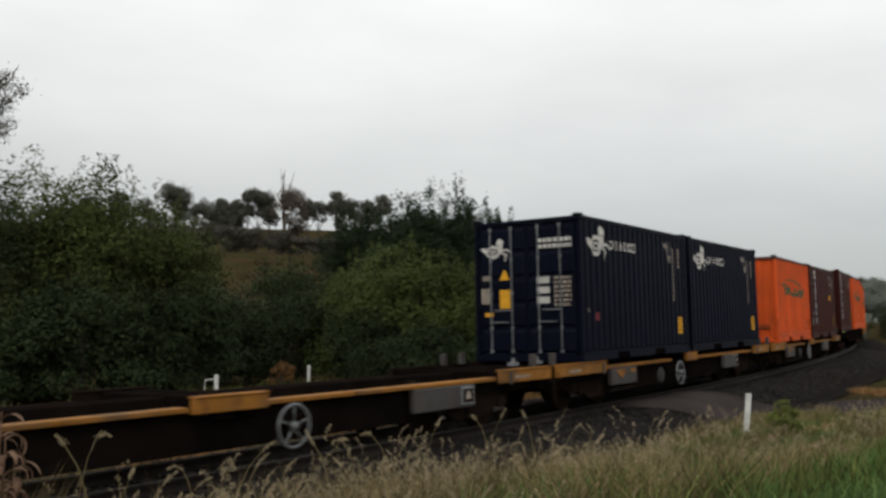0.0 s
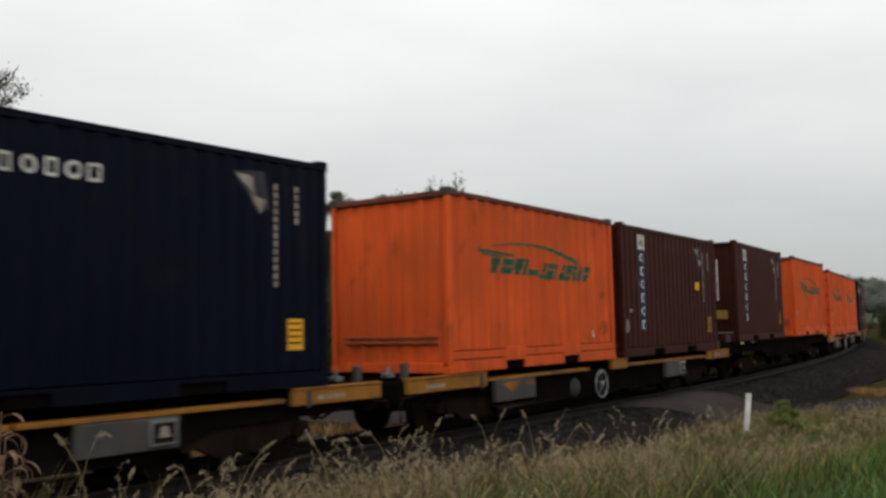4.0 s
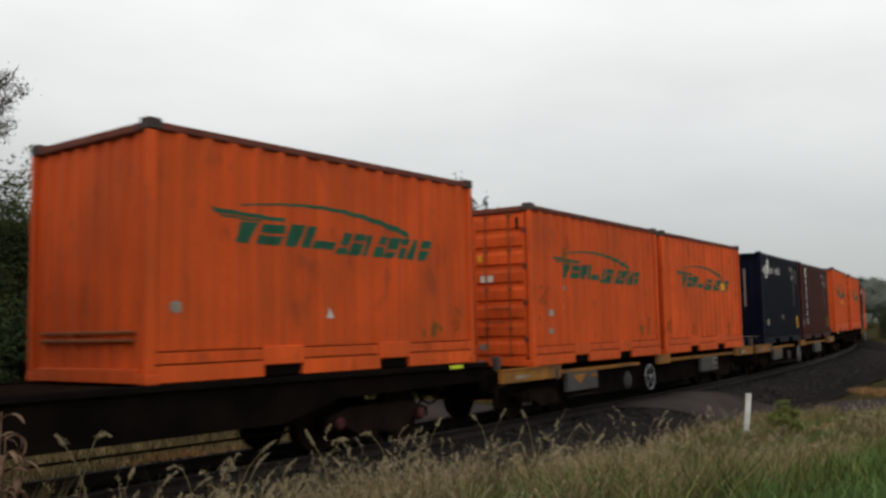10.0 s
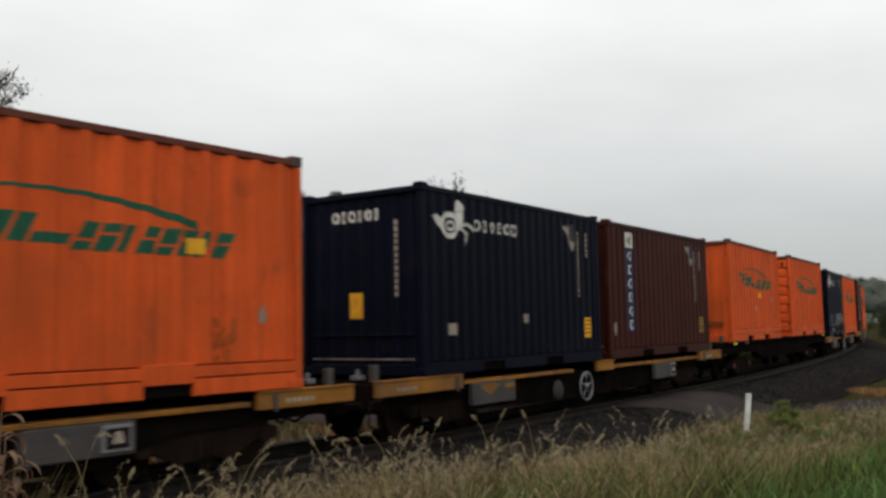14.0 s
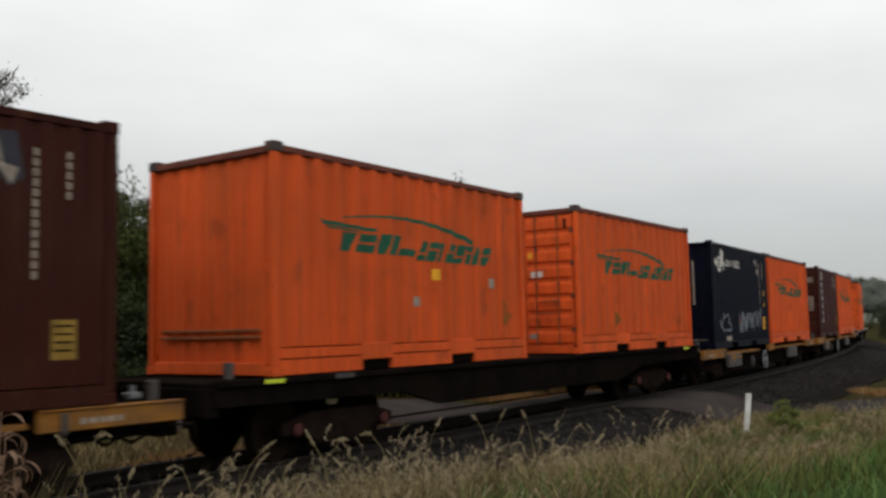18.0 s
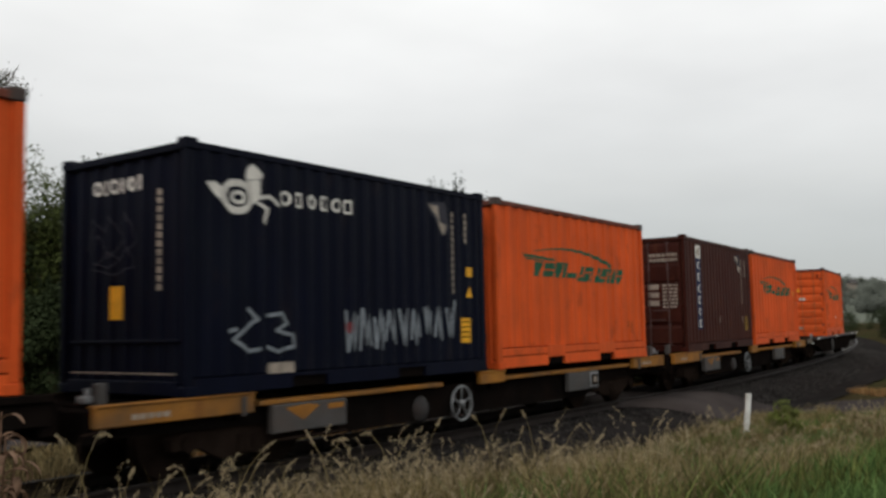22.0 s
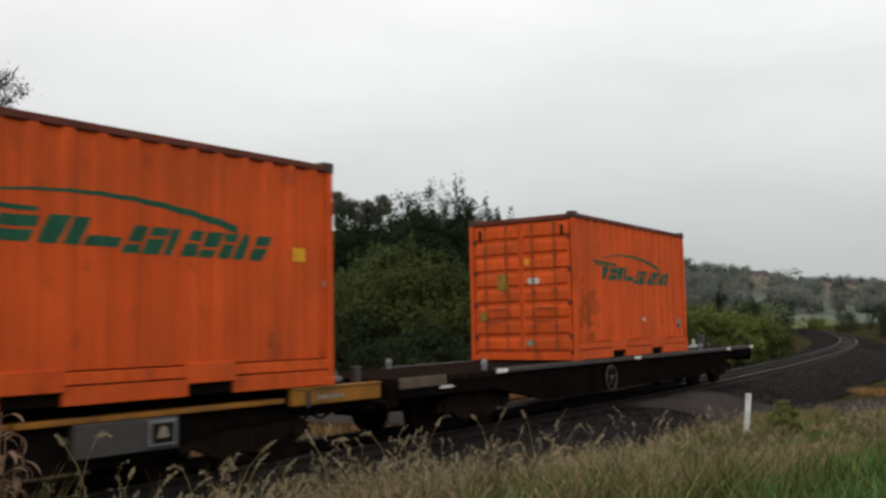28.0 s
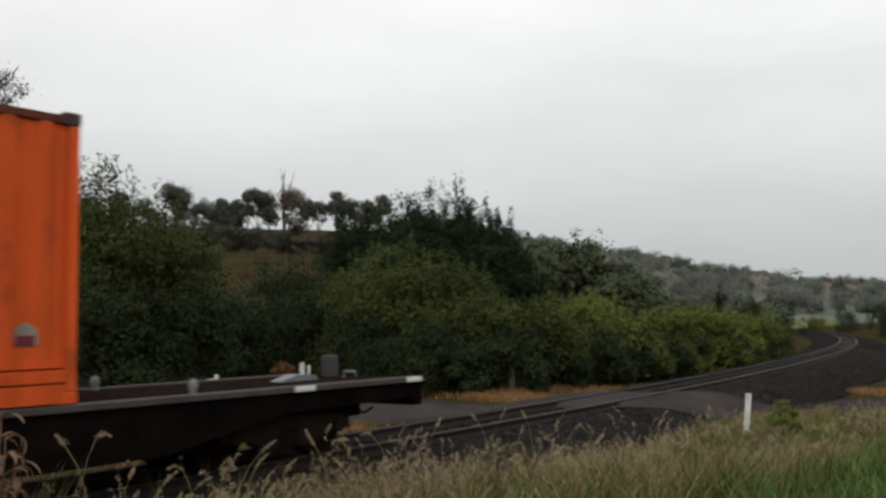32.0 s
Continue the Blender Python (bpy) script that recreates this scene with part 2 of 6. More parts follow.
# ---------------------------------------------------------------- mesh helpers
class Shape:
    """Gathers vertices and faces, and makes a mesh of them."""

    def __init__(self):
        self.v, self.f = [], []

    def add(self, verts, faces):
        n = len(self.v)
        self.v += [tuple(p) for p in verts]
        self.f += [tuple(i + n for i in f) for f in faces]
        return self

    def box(self, x0, x1, y0, y1, z0, z1):
        return self.add([(x0, y0, z0), (x1, y0, z0), (x1, y1, z0), (x0, y1, z0), (x0, y0, z1), (x1, y0, z1), (x1, y1, z1), (x0, y1, z1)],
                        [(0, 3, 2, 1), (4, 5, 6, 7), (0, 1, 5, 4), (1, 2, 6, 5), (2, 3, 7, 6), (3, 0, 4, 7)])

    def cbox(self, x0, x1, y0, y1, z0, z1, c=0.01):
        """A box with its edges chamfered."""
        pts, idx = [], {}
        for i, x in enumerate((x0, x1)):
            for j, y in enumerate((y0, y1)):
                for k, z in enumerate((z0, z1)):
                    dx, dy, dz = (c if i == 0 else -c), (c if j == 0 else -c), (c if k == 0 else -c)
                    for a, p in enumerate(((x, y + dy, z + dz), (x + dx, y, z + dz), (x + dx, y + dy, z))):
                        idx[i, j, k, a] = len(pts)
                        pts.append(p)
        g = idx
        fs = []
        for i in (0, 1):
            q = [g[i, 0, 0, 0], g[i, 1, 0, 0], g[i, 1, 1, 0], g[i, 0, 1, 0]]
            fs.append(q if i else q[::-1])
            q = [g[0, i, 0, 1], g[1, i, 0, 1], g[1, i, 1, 1], g[0, i, 1, 1]]
            fs.append(q[::-1] if i else q)
            q = [g[0, 0, i, 2], g[1, 0, i, 2], g[1, 1, i, 2], g[0, 1, i, 2]]
            fs.append(q if i else q[::-1])
        for i in (0, 1):
            for j in (0, 1):
                fs.append([g[0, i, j, 1], g[1, i, j, 1], g[1, i, j, 2], g[0, i, j, 2]])
                fs.append([g[i, 0, j, 0], g[i, 1, j, 0], g[i, 1, j, 2], g[i, 0, j, 2]])
                fs.append([g[i, j, 0, 0], g[i, j, 1, 0], g[i, j, 1, 1], g[i, j, 0, 1]])
                for k in (0, 1):
                    fs.append([g[i, j, k, 0], g[i, j, k, 1], g[i, j, k, 2]])
        return self.add(pts, fs)

    def tube(self, path, radii, n=8, caps=True):
        path = [Vector(p) for p in path]
        if not hasattr(radii, "__len__"):
            radii = [radii] * len(path)
        base = len(self.v)
        ref = Vector((0, 0, 1))
        for i, p in enumerate(path):
            d = (path[min(i + 1, len(path) - 1)] - path[max(i - 1, 0)]).normalized()
            r0 = ref if abs(d.dot(ref)) < 0.95 else Vector((1, 0, 0))
            u = d.cross(r0).normalized()
            w = u.cross(d)
            for k in range(n):
                a = 2 * math.pi * k / n
                self.v.append(tuple(p + (u * math.cos(a) + w * math.sin(a)) * radii[i]))
        for i in range(len(path) - 1):
            for k in range(n):
                a, b = base + i * n + k, base + i * n + (k + 1) % n
                self.f.append((a, b, b + n, a + n))
        if caps:
            self.f.append(tuple(base + k for k in range(n))[::-1])
            self.f.append(tuple(base + (len(path) - 1) * n + k for k in range(n)))
        return self

    def ring(self, c, axis, R, r, n=24, m=8):
        """A torus round the axis 'x', 'y' or 'z'."""
        base = len(self.v)
        for i in range(n):
            a = 2 * math.pi * i / n
            for k in range(m):
                b = 2 * math.pi * k / m
                q = ((R + r * math.cos(b)) * math.cos(a), (R + r * math.cos(b)) * math.sin(a), r * math.sin(b))
                q = {"z": q, "y": (q[0], q[2], q[1]), "x": (q[2], q[0], q[1])}[axis]
                self.v.append((c[0] + q[0], c[1] + q[1], c[2] + q[2]))
        for i in range(n):
            for k in range(m):
                self.f.append((base + i * m + k, base + ((i + 1) % n) * m + k, base + ((i + 1) % n) * m + (k + 1) % m, base + i * m + (k + 1) % m))
        return self

    def prism(self, outline, y0, y1):
        """An outline of (x, z) points, pushed from y0 to y1."""
        n = len(outline)
        vs = [(x, y0, z) for x, z in outline] + [(x, y1, z) for x, z in outline]
        fs = [tuple(range(n)), tuple(range(2 * n - 1, n - 1, -1))] + [(i, i + n, (i + 1) % n + n, (i + 1) % n) for i in range(n)]
        return self.add(vs, fs)

    def mesh(self, name, mat, smooth=False, fix=True):
        me = bpy.data.meshes.new(name)
        me.from_pydata(self.v, [], self.f)
        if fix and len(self.f) < 20000:
            bm = bmesh.new()
            bm.from_mesh(me)
            bmesh.ops.recalc_face_normals(bm, faces=bm.faces)
            bm.to_mesh(me)
            bm.free()
        if smooth:
            me.polygons.foreach_set("use_smooth", [True] * len(me.polygons))
        me.materials.append(mat)
        me.update()
        return me


def part(name, shape, mat, parent, label="", smooth=False, at=None):
    """One mesh object under a thing or a part."""
    ob = new(name, shape if isinstance(shape, bpy.types.Mesh) else shape.mesh(name, mat, smooth))
    ob.parent = parent
    if at is not None:
        ob.matrix_basis = at
    if label:
        tagged(ob, label)
    return ob


def thing(name, label, category, group="", kind="", m=None):
    ob = new(name)
    ob.empty_display_size = 0.3
    if m is not None:
        ob.matrix_basis = m
    return tagged(ob, label, category, group, kind)


def solid(name, shape, mat, label, category, group="", kind="", m=None, smooth=False):
    ob = new(name, shape.mesh(name, mat, smooth))
    if m is not None:
        ob.matrix_basis = m
    return tagged(ob, label, category, group, kind)


# ---------------------------------------------------------------- the track's line
X0, Y0, H0, CURVE = -0.164, 15.711, 0.62465, 0.003307     # a point on the line, heading from +y, 1 / radius
CANT = 1.3


def on_track(s, side=0.0):
    """Place and heading at s metres along the line; side: metres towards the field beyond it."""
    h = H0 - CURVE * s
    x = X0 + (math.cos(h) - math.cos(H0)) / CURVE
    y = Y0 + (math.sin(H0) - math.sin(h)) / CURVE
    return x - math.cos(h) * side, y + math.sin(h) * side, h


def from_track(x, y):
    """Signed distance from the line (positive on the camera's side) and metres along it."""
    cx, cy = X0 - math.cos(H0) / CURVE, Y0 + math.sin(H0) / CURVE
    return math.hypot(x - cx, y - cy) - 1 / CURVE, (H0 - math.atan2(-(y - cy), x - cx)) / CURVE


def travelled(t):
    return 4.94587 * t - 0.0407058 * t * t / 2 + 0.000900822 * t ** 3 / 6
# ---------------------------------------------------------------- containers
CL, CW, CH = 6.058, 2.438, 2.896        # length, width, height
HX, HY = CL / 2, CW / 2


def ridge(pitch):
    """Shares of one corrugation: outer face, sloping flank."""
    return (0.26, 0.13) if pitch > 0.3 else (0.30, 0.20)


def wave(x, pitch):
    """How far the corrugated sheet lies behind its outermost face at x."""
    u = (x / pitch) % 1.0
    flat, ramp = ridge(pitch)
    deep = 0.036 if pitch > 0.3 else 0.026
    if u < flat:
        return 0.0
    if u < flat + ramp:
        return deep * (u - flat) / ramp
    if u < 1 - ramp:
        return deep
    return deep * (1 - u) / ramp


def breaks(x0, x1, pitch):
    xs = {x0, x1}
    flat, ramp = ridge(pitch)
    for k in range(math.floor(x0 / pitch) - 1, math.ceil(x1 / pitch) + 1):
        for q in (0, flat, flat + ramp, 1 - ramp):
            x = (k + q) * pitch
            if x0 < x < x1:
                xs.add(x)
    return sorted(xs)


def sheet(x0, x1, z0, z1, pitch, thick=0.012):
    """A corrugated wall in the plane y = 0, its outer face towards -y."""
    s = Shape()
    xs = breaks(x0, x1, pitch)
    n = len(xs)
    vs = []
    for dy in (0, thick):
        for z in (z0, z1):
            vs += [(x, wave(x, pitch) + dy, z) for x in xs]
    fs = []
    for i in range(n - 1):
        fs += [(i, i + 1, n + i + 1, n + i), (2 * n + i, 3 * n + i, 3 * n + i + 1, 2 * n + i + 1), (n + i, n + i + 1, 3 * n + i + 1, 3 * n + i), (i, 2 * n + i, 2 * n + i + 1, i + 1)]
    fs += [(0, n, 3 * n, 2 * n), (n - 1, 3 * n - 1, 4 * n - 1, 2 * n - 1)]
    return s.add(vs, fs)


def clip_x(poly, x0, x1):
    for lim, keep in ((x0, 1), (x1, -1)):
        out = []
        for i, p in enumerate(poly):
            q = poly[(i + 1) % len(poly)]
            a, b = (p[0] - lim) * keep, (q[0] - lim) * keep
            if a >= 0:
                out.append(p)
            if (a > 0 and b < 0) or (a < 0 and b > 0):
                k = a / (a - b)
                out.append((p[0] + k * (q[0] - p[0]), p[1] + k * (q[1] - p[1])))
        poly = out
        if len(poly) < 3:
            return []
    return poly


def painted(polys, pitch, proud=0.004):
    """Paint on a corrugated wall: convex (x, z) outlines that follow the sheet, in the wall's own plane y = 0."""
    s, seen = Shape(), {}
    for poly in polys:
        lo, hi = min(p[0] for p in poly), max(p[0] for p in poly)
        xs = breaks(lo, hi, pitch) if pitch else [lo, hi]
        for a, b in zip(xs, xs[1:]):
            if b - a < 1e-4:
                continue
            c = clip_x(list(poly), a, b)
            if len(c) >= 3:
                ids = []
                for x, z in c:
                    p = (round(x, 5), round((wave(min(max(x, a + 1e-5), b - 1e-5), pitch) if pitch else 0.0) - proud, 4), round(z, 5))
                    if p not in seen:
                        seen[p] = len(s.v)
                        s.v.append(p)
                    if seen[p] not in ids:
                        ids.append(seen[p])
                if len(ids) >= 3:
                    s.f.append(tuple(ids))
    return s


def rect(x0, x1, z0, z1, lean=0.0):
    return [(x0, z0), (x1, z0), (x1 + lean, z1), (x0 + lean, z1)]


def stroke(points, width):
    """A bent stroke as a chain of quads."""
    out = []
    for (xa, za), (xb, zb) in zip(points, points[1:]):
        d = math.hypot(xb - xa, zb - za) or 1
        ux, uz = (xb - xa) / d * width * 0.35, (zb - za) / d * width * 0.35
        nx, nz = -(zb - za) / d * width / 2, (xb - xa) / d * width / 2
        out.append([(xa - ux + nx, za - uz + nz), (xa - ux - nx, za - uz - nz), (xb + ux - nx, zb + uz - nz), (xb + ux + nx, zb + uz + nz)])
    return out


def curve_points(fn, n):
    return [fn(i / (n - 1)) for i in range(n)]


def disc(cx, cz, rx, rz, n=14):
    return [(cx + rx * math.cos(2 * math.pi * i / n), cz + rz * math.sin(2 * math.pi * i / n)) for i in range(n)]


def swoosh_arc():
    """A long thin arc that thickens towards the rear."""
    o = -HX
    polys = []
    arc = curve_points(lambda k: (o + 1.32 + 3.16 * k, 2.02 + 0.17 * math.sin(math.pi * (0.08 + 0.80 * k)) - 0.17 * k * k), 18)
    for i, (a, b) in enumerate(zip(arc, arc[1:])):
        wa, wb = 0.022 + 0.075 * (i / 17) ** 1.3, 0.022 + 0.075 * ((i + 1) / 17) ** 1.3
        polys.append([(a[0], a[1] - wa / 2), (b[0], b[1] - wb / 2), (b[0], b[1] + wb / 2), (a[0], a[1] + wa / 2)])
    return polys


def slit_block(x, w, z0, z1, slit, lean=0.5):
    """A plain slanted block, cut by one level slit at a height from 0 to 1."""
    zc, gap = z0 + (z1 - z0) * slit, 0.028

    def q(za, zb):
        return [(x + lean * (za - z0), za), (x + w + lean * (za - z0), za), (x + w + lean * (zb - z0), zb), (x + lean * (zb - z0), zb)]
    return [q(z0, zc - gap / 2), q(zc + gap / 2, z1)] if slit else [q(z0, z1)]


def slanted_blocks():
    """Speed bars and a row of plain slanted blocks under the arc."""
    o = -HX
    out = [[[(o + 0.82, 2.005), (o + 0.92, 1.945), (o + 1.98, 1.905), (o + 2.04, 1.955)]], [[(o + 0.98, 1.930), (o + 1.05, 1.900), (o + 1.60, 1.880), (o + 1.62, 1.905)]]]
    for x, w, z1, slit in ((1.20, 0.24, 1.87, 0), (1.52, 0.40, 1.87, 0.5), (2.00, 0.22, 1.90, 0), (2.26, 0.20, 1.90, 0), (2.50, 0.40, 1.72, 0)):
        out.append(slit_block(o + x, w, 1.61, z1, slit))
    for i in range(8):
        out.append(slit_block(o + 2.93 + 0.245 * i, (0.20, 0.205, 0.13, 0.20)[i % 4], 1.560, 1.86, (0.36, 0.62, 0, 0.55)[i % 4]))
    return out


def loop_mark(cx, cz, rx, rz, t, n=14):
    """A flat oval ring in quads."""
    out = []
    for i in range(n):
        a, b = 2 * math.pi * i / n, 2 * math.pi * (i + 1) / n
        out.append([(cx + k * math.cos(q), cz + m * math.sin(q)) for k, m, q in ((rx, rz, a), (rx, rz, b), (rx - t, rz - t, b), (rx - t, rz - t, a))])
    return out


def open_frame(x0, x1, z0, z1, t):
    """A plain rectangular outline in four strips."""
    return [[(x0, z0), (x1, z0), (x1 - t, z0 + t), (x0 + t, z0 + t)], [(x1, z0), (x1, z1), (x1 - t, z1 - t), (x1 - t, z0 + t)],
            [(x1, z1), (x0, z1), (x0 + t, z1 - t), (x1 - t, z1 - t)], [(x0, z1), (x0, z0), (x0 + t, z0 + t), (x0 + t, z1 - t)]]


def seahorse_mark(cx, cz, k):
    """A coiled round body with a raised neck, a mane and two forelegs, as plain shapes."""
    polys = [loop_mark(cx - 0.12 * k, cz - 0.03 * k, 0.34 * k, 0.27 * k, 0.11 * k, 18)]
    polys.append(loop_mark(cx - 0.10 * k, cz - 0.04 * k, 0.14 * k, 0.11 * k, 0.06 * k, 10))
    polys.append([[(cx - 0.74 * k, cz + 0.12 * k), (cx - 0.46 * k, cz - 0.10 * k), (cx - 0.42 * k, cz + 0.08 * k), (cx - 0.52 * k, cz + 0.16 * k)]])
    polys.append([[(cx + 0.22 * k, cz - 0.12 * k), (cx + 0.34 * k, cz - 0.02 * k), (cx + 0.34 * k, cz + 0.28 * k), (cx + 0.06 * k, cz + 0.24 * k)]])
    polys.append([[(cx + 0.02 * k, cz + 0.25 * k), (cx + 0.36 * k, cz + 0.29 * k), (cx + 0.40 * k, cz + 0.36 * k), (cx + 0.20 * k, cz + 0.52 * k), (cx + 0.08 * k, cz + 0.42 * k)]])
    polys.append(stroke([(cx + 0.34 * k, cz + 0.00 * k), (cx + 0.56 * k, cz + 0.04 * k), (cx + 0.72 * k, cz - 0.08 * k)], 0.06 * k))
    polys.append(stroke([(cx + 0.30 * k, cz - 0.10 * k), (cx + 0.52 * k, cz - 0.16 * k), (cx + 0.44 * k, cz - 0.38 * k)], 0.06 * k))
    return polys


def block_row(x0, x1, z0, z1, n=6):
    """A row of plain oval rings and open frames."""
    w = (x1 - x0) / n
    out = []
    for i in range(n):
        if i % 2 == 0:
            out.append(loop_mark(x0 + (i + 0.42) * w, (z0 + z1) / 2, w * 0.38, (z1 - z0) / 2, 0.036))
        else:
            out.append(open_frame(x0 + (i + 0.10) * w, x0 + (i + 0.70) * w, z0, z1, 0.032))
    return out


def bars(x0, x1, z0, z1, rows, seed=1):
    rnd = random.Random(seed)
    out, h = [], (z1 - z0) / rows
    for r in range(rows):
        x = x0
        while x < x1 - 0.02:
            w = rnd.uniform(0.05, 0.12)
            out.append(rect(x, min(x + w, x1), z0 + r * h, z0 + (r + 0.62) * h))
            x += w + 0.025
    return out


NEAR = Matrix.Translation((0, -HY + 0.012, 0))                       # wall planes in the container's space
FARSIDE = Matrix.Translation((0, HY - 0.012, 0)) @ Matrix.Rotation(math.pi, 4, "Z")
FRONT = Matrix.Translation((-HX + 0.05, 0, 0)) @ Matrix.Rotation(-math.pi / 2, 4, "Z")
REAR = Matrix.Translation((HX - 0.05, 0, 0)) @ Matrix.Rotation(math.pi / 2, 4, "Z")


def side_rail(pockets):
    """Bottom rail with the openings for fork tines."""
    out = [(-HX + 0.12, 0.200), (-HX + 0.12, 0.015)]
    for p in pockets:
        out += [(p - 0.32, 0.015), (p - 0.32, 0.155), (p + 0.32, 0.155), (p + 0.32, 0.015)]
    out += [(HX - 0.12, 0.015), (HX - 0.12, 0.200)]
    return Shape().prism(out, 0.0, 0.10)


def ribbed_door(w, h):
    """A door leaf with pressed horizontal ribs; its outer face looks towards -y."""
    s = Shape()
    s.box(-w / 2, w / 2, 0.0, 0.03, 0, h)
    s.cbox(-w / 2, -w / 2 + 0.05, -0.035, 0, 0, h, 0.006)
    s.cbox(w / 2 - 0.05, w / 2, -0.035, 0, 0, h, 0.006)
    return s


def door_rib(w, step):
    """One pressed panel between two grooves of a door leaf."""
    return Shape().add([(-w / 2 + 0.05, 0, 0.02), (w / 2 - 0.05, 0, 0.02), (w / 2 - 0.05, -0.034, 0.05), (-w / 2 + 0.05, -0.034, 0.05),
                        (w / 2 - 0.05, -0.034, step - 0.11), (-w / 2 + 0.05, -0.034, step - 0.11), (w / 2 - 0.05, 0, step - 0.04), (-w / 2 + 0.05, 0, step - 0.04)],
                       [(0, 1, 2, 3), (3, 2, 4, 5), (5, 4, 6, 7), (0, 3, 5, 7), (1, 6, 4, 2)])


def container(kind, doors, label, group):
    """A six-metre box: posts, rails, castings, corrugated walls, roof, and at its leading end doors or a closed wall."""
    paint = {"orange": ORANGE, "maroon": MAROON, "navy": NAVY}[kind]
    pitch = {"orange": 0.375, "maroon": 0.278, "navy": 0.278}[kind]
    rail = TOPRAIL if kind == "orange" else paint
    c = thing("shipping_container", label, "shipping container", group)
    z0 = 0.36 if kind == "orange" else 0.215
    for name_at in (NEAR, FARSIDE):
        part("side_wall", sheet(-HX + 0.12, HX - 0.12, z0, CH - 0.10, pitch), paint, c, at=name_at)
        part("bottom_rail", side_rail((-1.055, 1.055)), paint, c, at=name_at @ Matrix.Translation((0, -0.010, 0)))
        for p in (-1.055, 1.055):
            # black block set in the opening stands in for the shaded hollow
            part("fork_pocket", Shape().box(p - 0.31, p + 0.31, 0.035, 0.30, 0.02, 0.15), BLACK_STEEL, c, at=name_at)
        if kind == "orange":
            s = Shape().cbox(-HX + 0.12, HX - 0.12, -0.012, 0.09, 0.216, 0.340, 0.005)
            part("kick_plate", s, paint, c, at=name_at)
            for p in (-1.055, 1.055):
                part("pocket_panel", Shape().cbox(p - 0.34, p + 0.34, -0.016, 0.05, 0.150, 0.372, 0.006), paint, c, at=name_at)
        part("top_rail", Shape().cbox(-HX + 0.12, HX - 0.12, -0.006, 0.07, CH - 0.11, CH - 0.022, 0.01), rail, c, at=name_at)
    s = Shape().box(-HX + 0.1, HX - 0.1, -HY + 0.03, HY - 0.03, 0.13, 0.17)
    part("floor_panel", s, BLACK_STEEL, c)
    roof = Shape()
    roof.add([(x, y, CH - 0.045 + (0.018 if i % 4 < 2 else 0)) for i, x in enumerate(np.linspace(-HX + 0.1, HX - 0.1, 60)) for y in (-HY + 0.05, HY - 0.05)],
             [(2 * i, 2 * i + 2, 2 * i + 3, 2 * i + 1) for i in range(59)])
    part("roof", roof, rail if kind == "orange" else paint, c)
    for sx in (-1, 1):
        for sy in (-1, 1):
            xa, xb = (sx * HX, sx * (HX - 0.13)) if sx < 0 else (sx * (HX - 0.13), sx * HX)
            ya, yb = (sy * HY, sy * (HY - 0.10)) if sy < 0 else (sy * (HY - 0.10), sy * HY)
            part("corner_post", Shape().cbox(xa + 0.004, xb - 0.004, ya + 0.004, yb - 0.004, 0.115, CH - 0.115, 0.015), paint, c)
            for za in (0.0, CH - 0.118):
                ca, cb = (sx * HX - 0.004, sx * (HX - 0.178)) if sx < 0 else (sx * (HX - 0.178), sx * HX + 0.004)
                da, db = (sy * HY - 0.004, sy * (HY - 0.162)) if sy < 0 else (sy * (HY - 0.162), sy * HY + 0.004)
                k = Shape().cbox(ca, cb, da, db, za, za + (0.118 if za == 0 else 0.134), 0.012)
                yo = sy * (HY + 0.005)
                k.prism([(ca + 0.06 + 0.03 * math.cos(a), za + 0.06 + 0.045 * math.sin(a)) for a in np.linspace(0, 2 * math.pi, 10)[:-1]], yo, yo - sy * 0.004)
                part("corner_casting", k, CASTING if kind == "orange" and za > 1 else paint, c)
    part("rear_wall", sheet(-HY + 0.1, HY - 0.1, 0.17, CH - 0.1, 0.25), paint, c, at=REAR)
    part("rear_sill", Shape().cbox(-HY + 0.16, HY - 0.16, -0.05, 0.05, 0.01, 0.168, 0.01), paint, c, at=REAR)
    part("rear_header", Shape().cbox(-HY + 0.16, HY - 0.16, -0.04, 0.05, CH - 0.12, CH - 0.03, 0.01), rail, c, at=REAR)
    part("front_sill", Shape().cbox(-HY + 0.16, HY - 0.16, -0.05, 0.05, 0.01, 0.168, 0.01), paint, c, at=FRONT)
    part("front_header", Shape().cbox(-HY + 0.16, HY - 0.16, -0.045, 0.05, CH - 0.125, CH - 0.03, 0.01), rail, c, at=FRONT)
    if not doors:
        part("front_wall", sheet(-HY + 0.1, HY - 0.1, 0.17, CH - 0.1, 0.305), paint, c, at=FRONT)
        if kind == "orange":
            s = Shape().cbox(-0.95, 0.95, -0.035, 0.0, 0.46, 0.50, 0.008).cbox(-0.95, 0.95, -0.035, 0.0, 0.55, 0.59, 0.008)
            part("stiffener", s, ORANGE_DIRTY, c, at=FRONT)
        else:
            part("stiffener", Shape().cbox(-1.05, 1.05, -0.03, 0.0, 0.60, 0.64, 0.008), paint, c, at=FRONT)
            part("sill_strip", painted([rect(-1.0, 1.05, 0.245, 0.262)], 0, 0.035), FADED_MARK, c, at=FRONT)
    else:
        ribs = 8 if kind == "orange" else 5
        dw, dh = HY - 0.115, CH - 0.32
        rib = door_rib(dw - 0.012, dh / ribs).mesh("door_panel", paint)
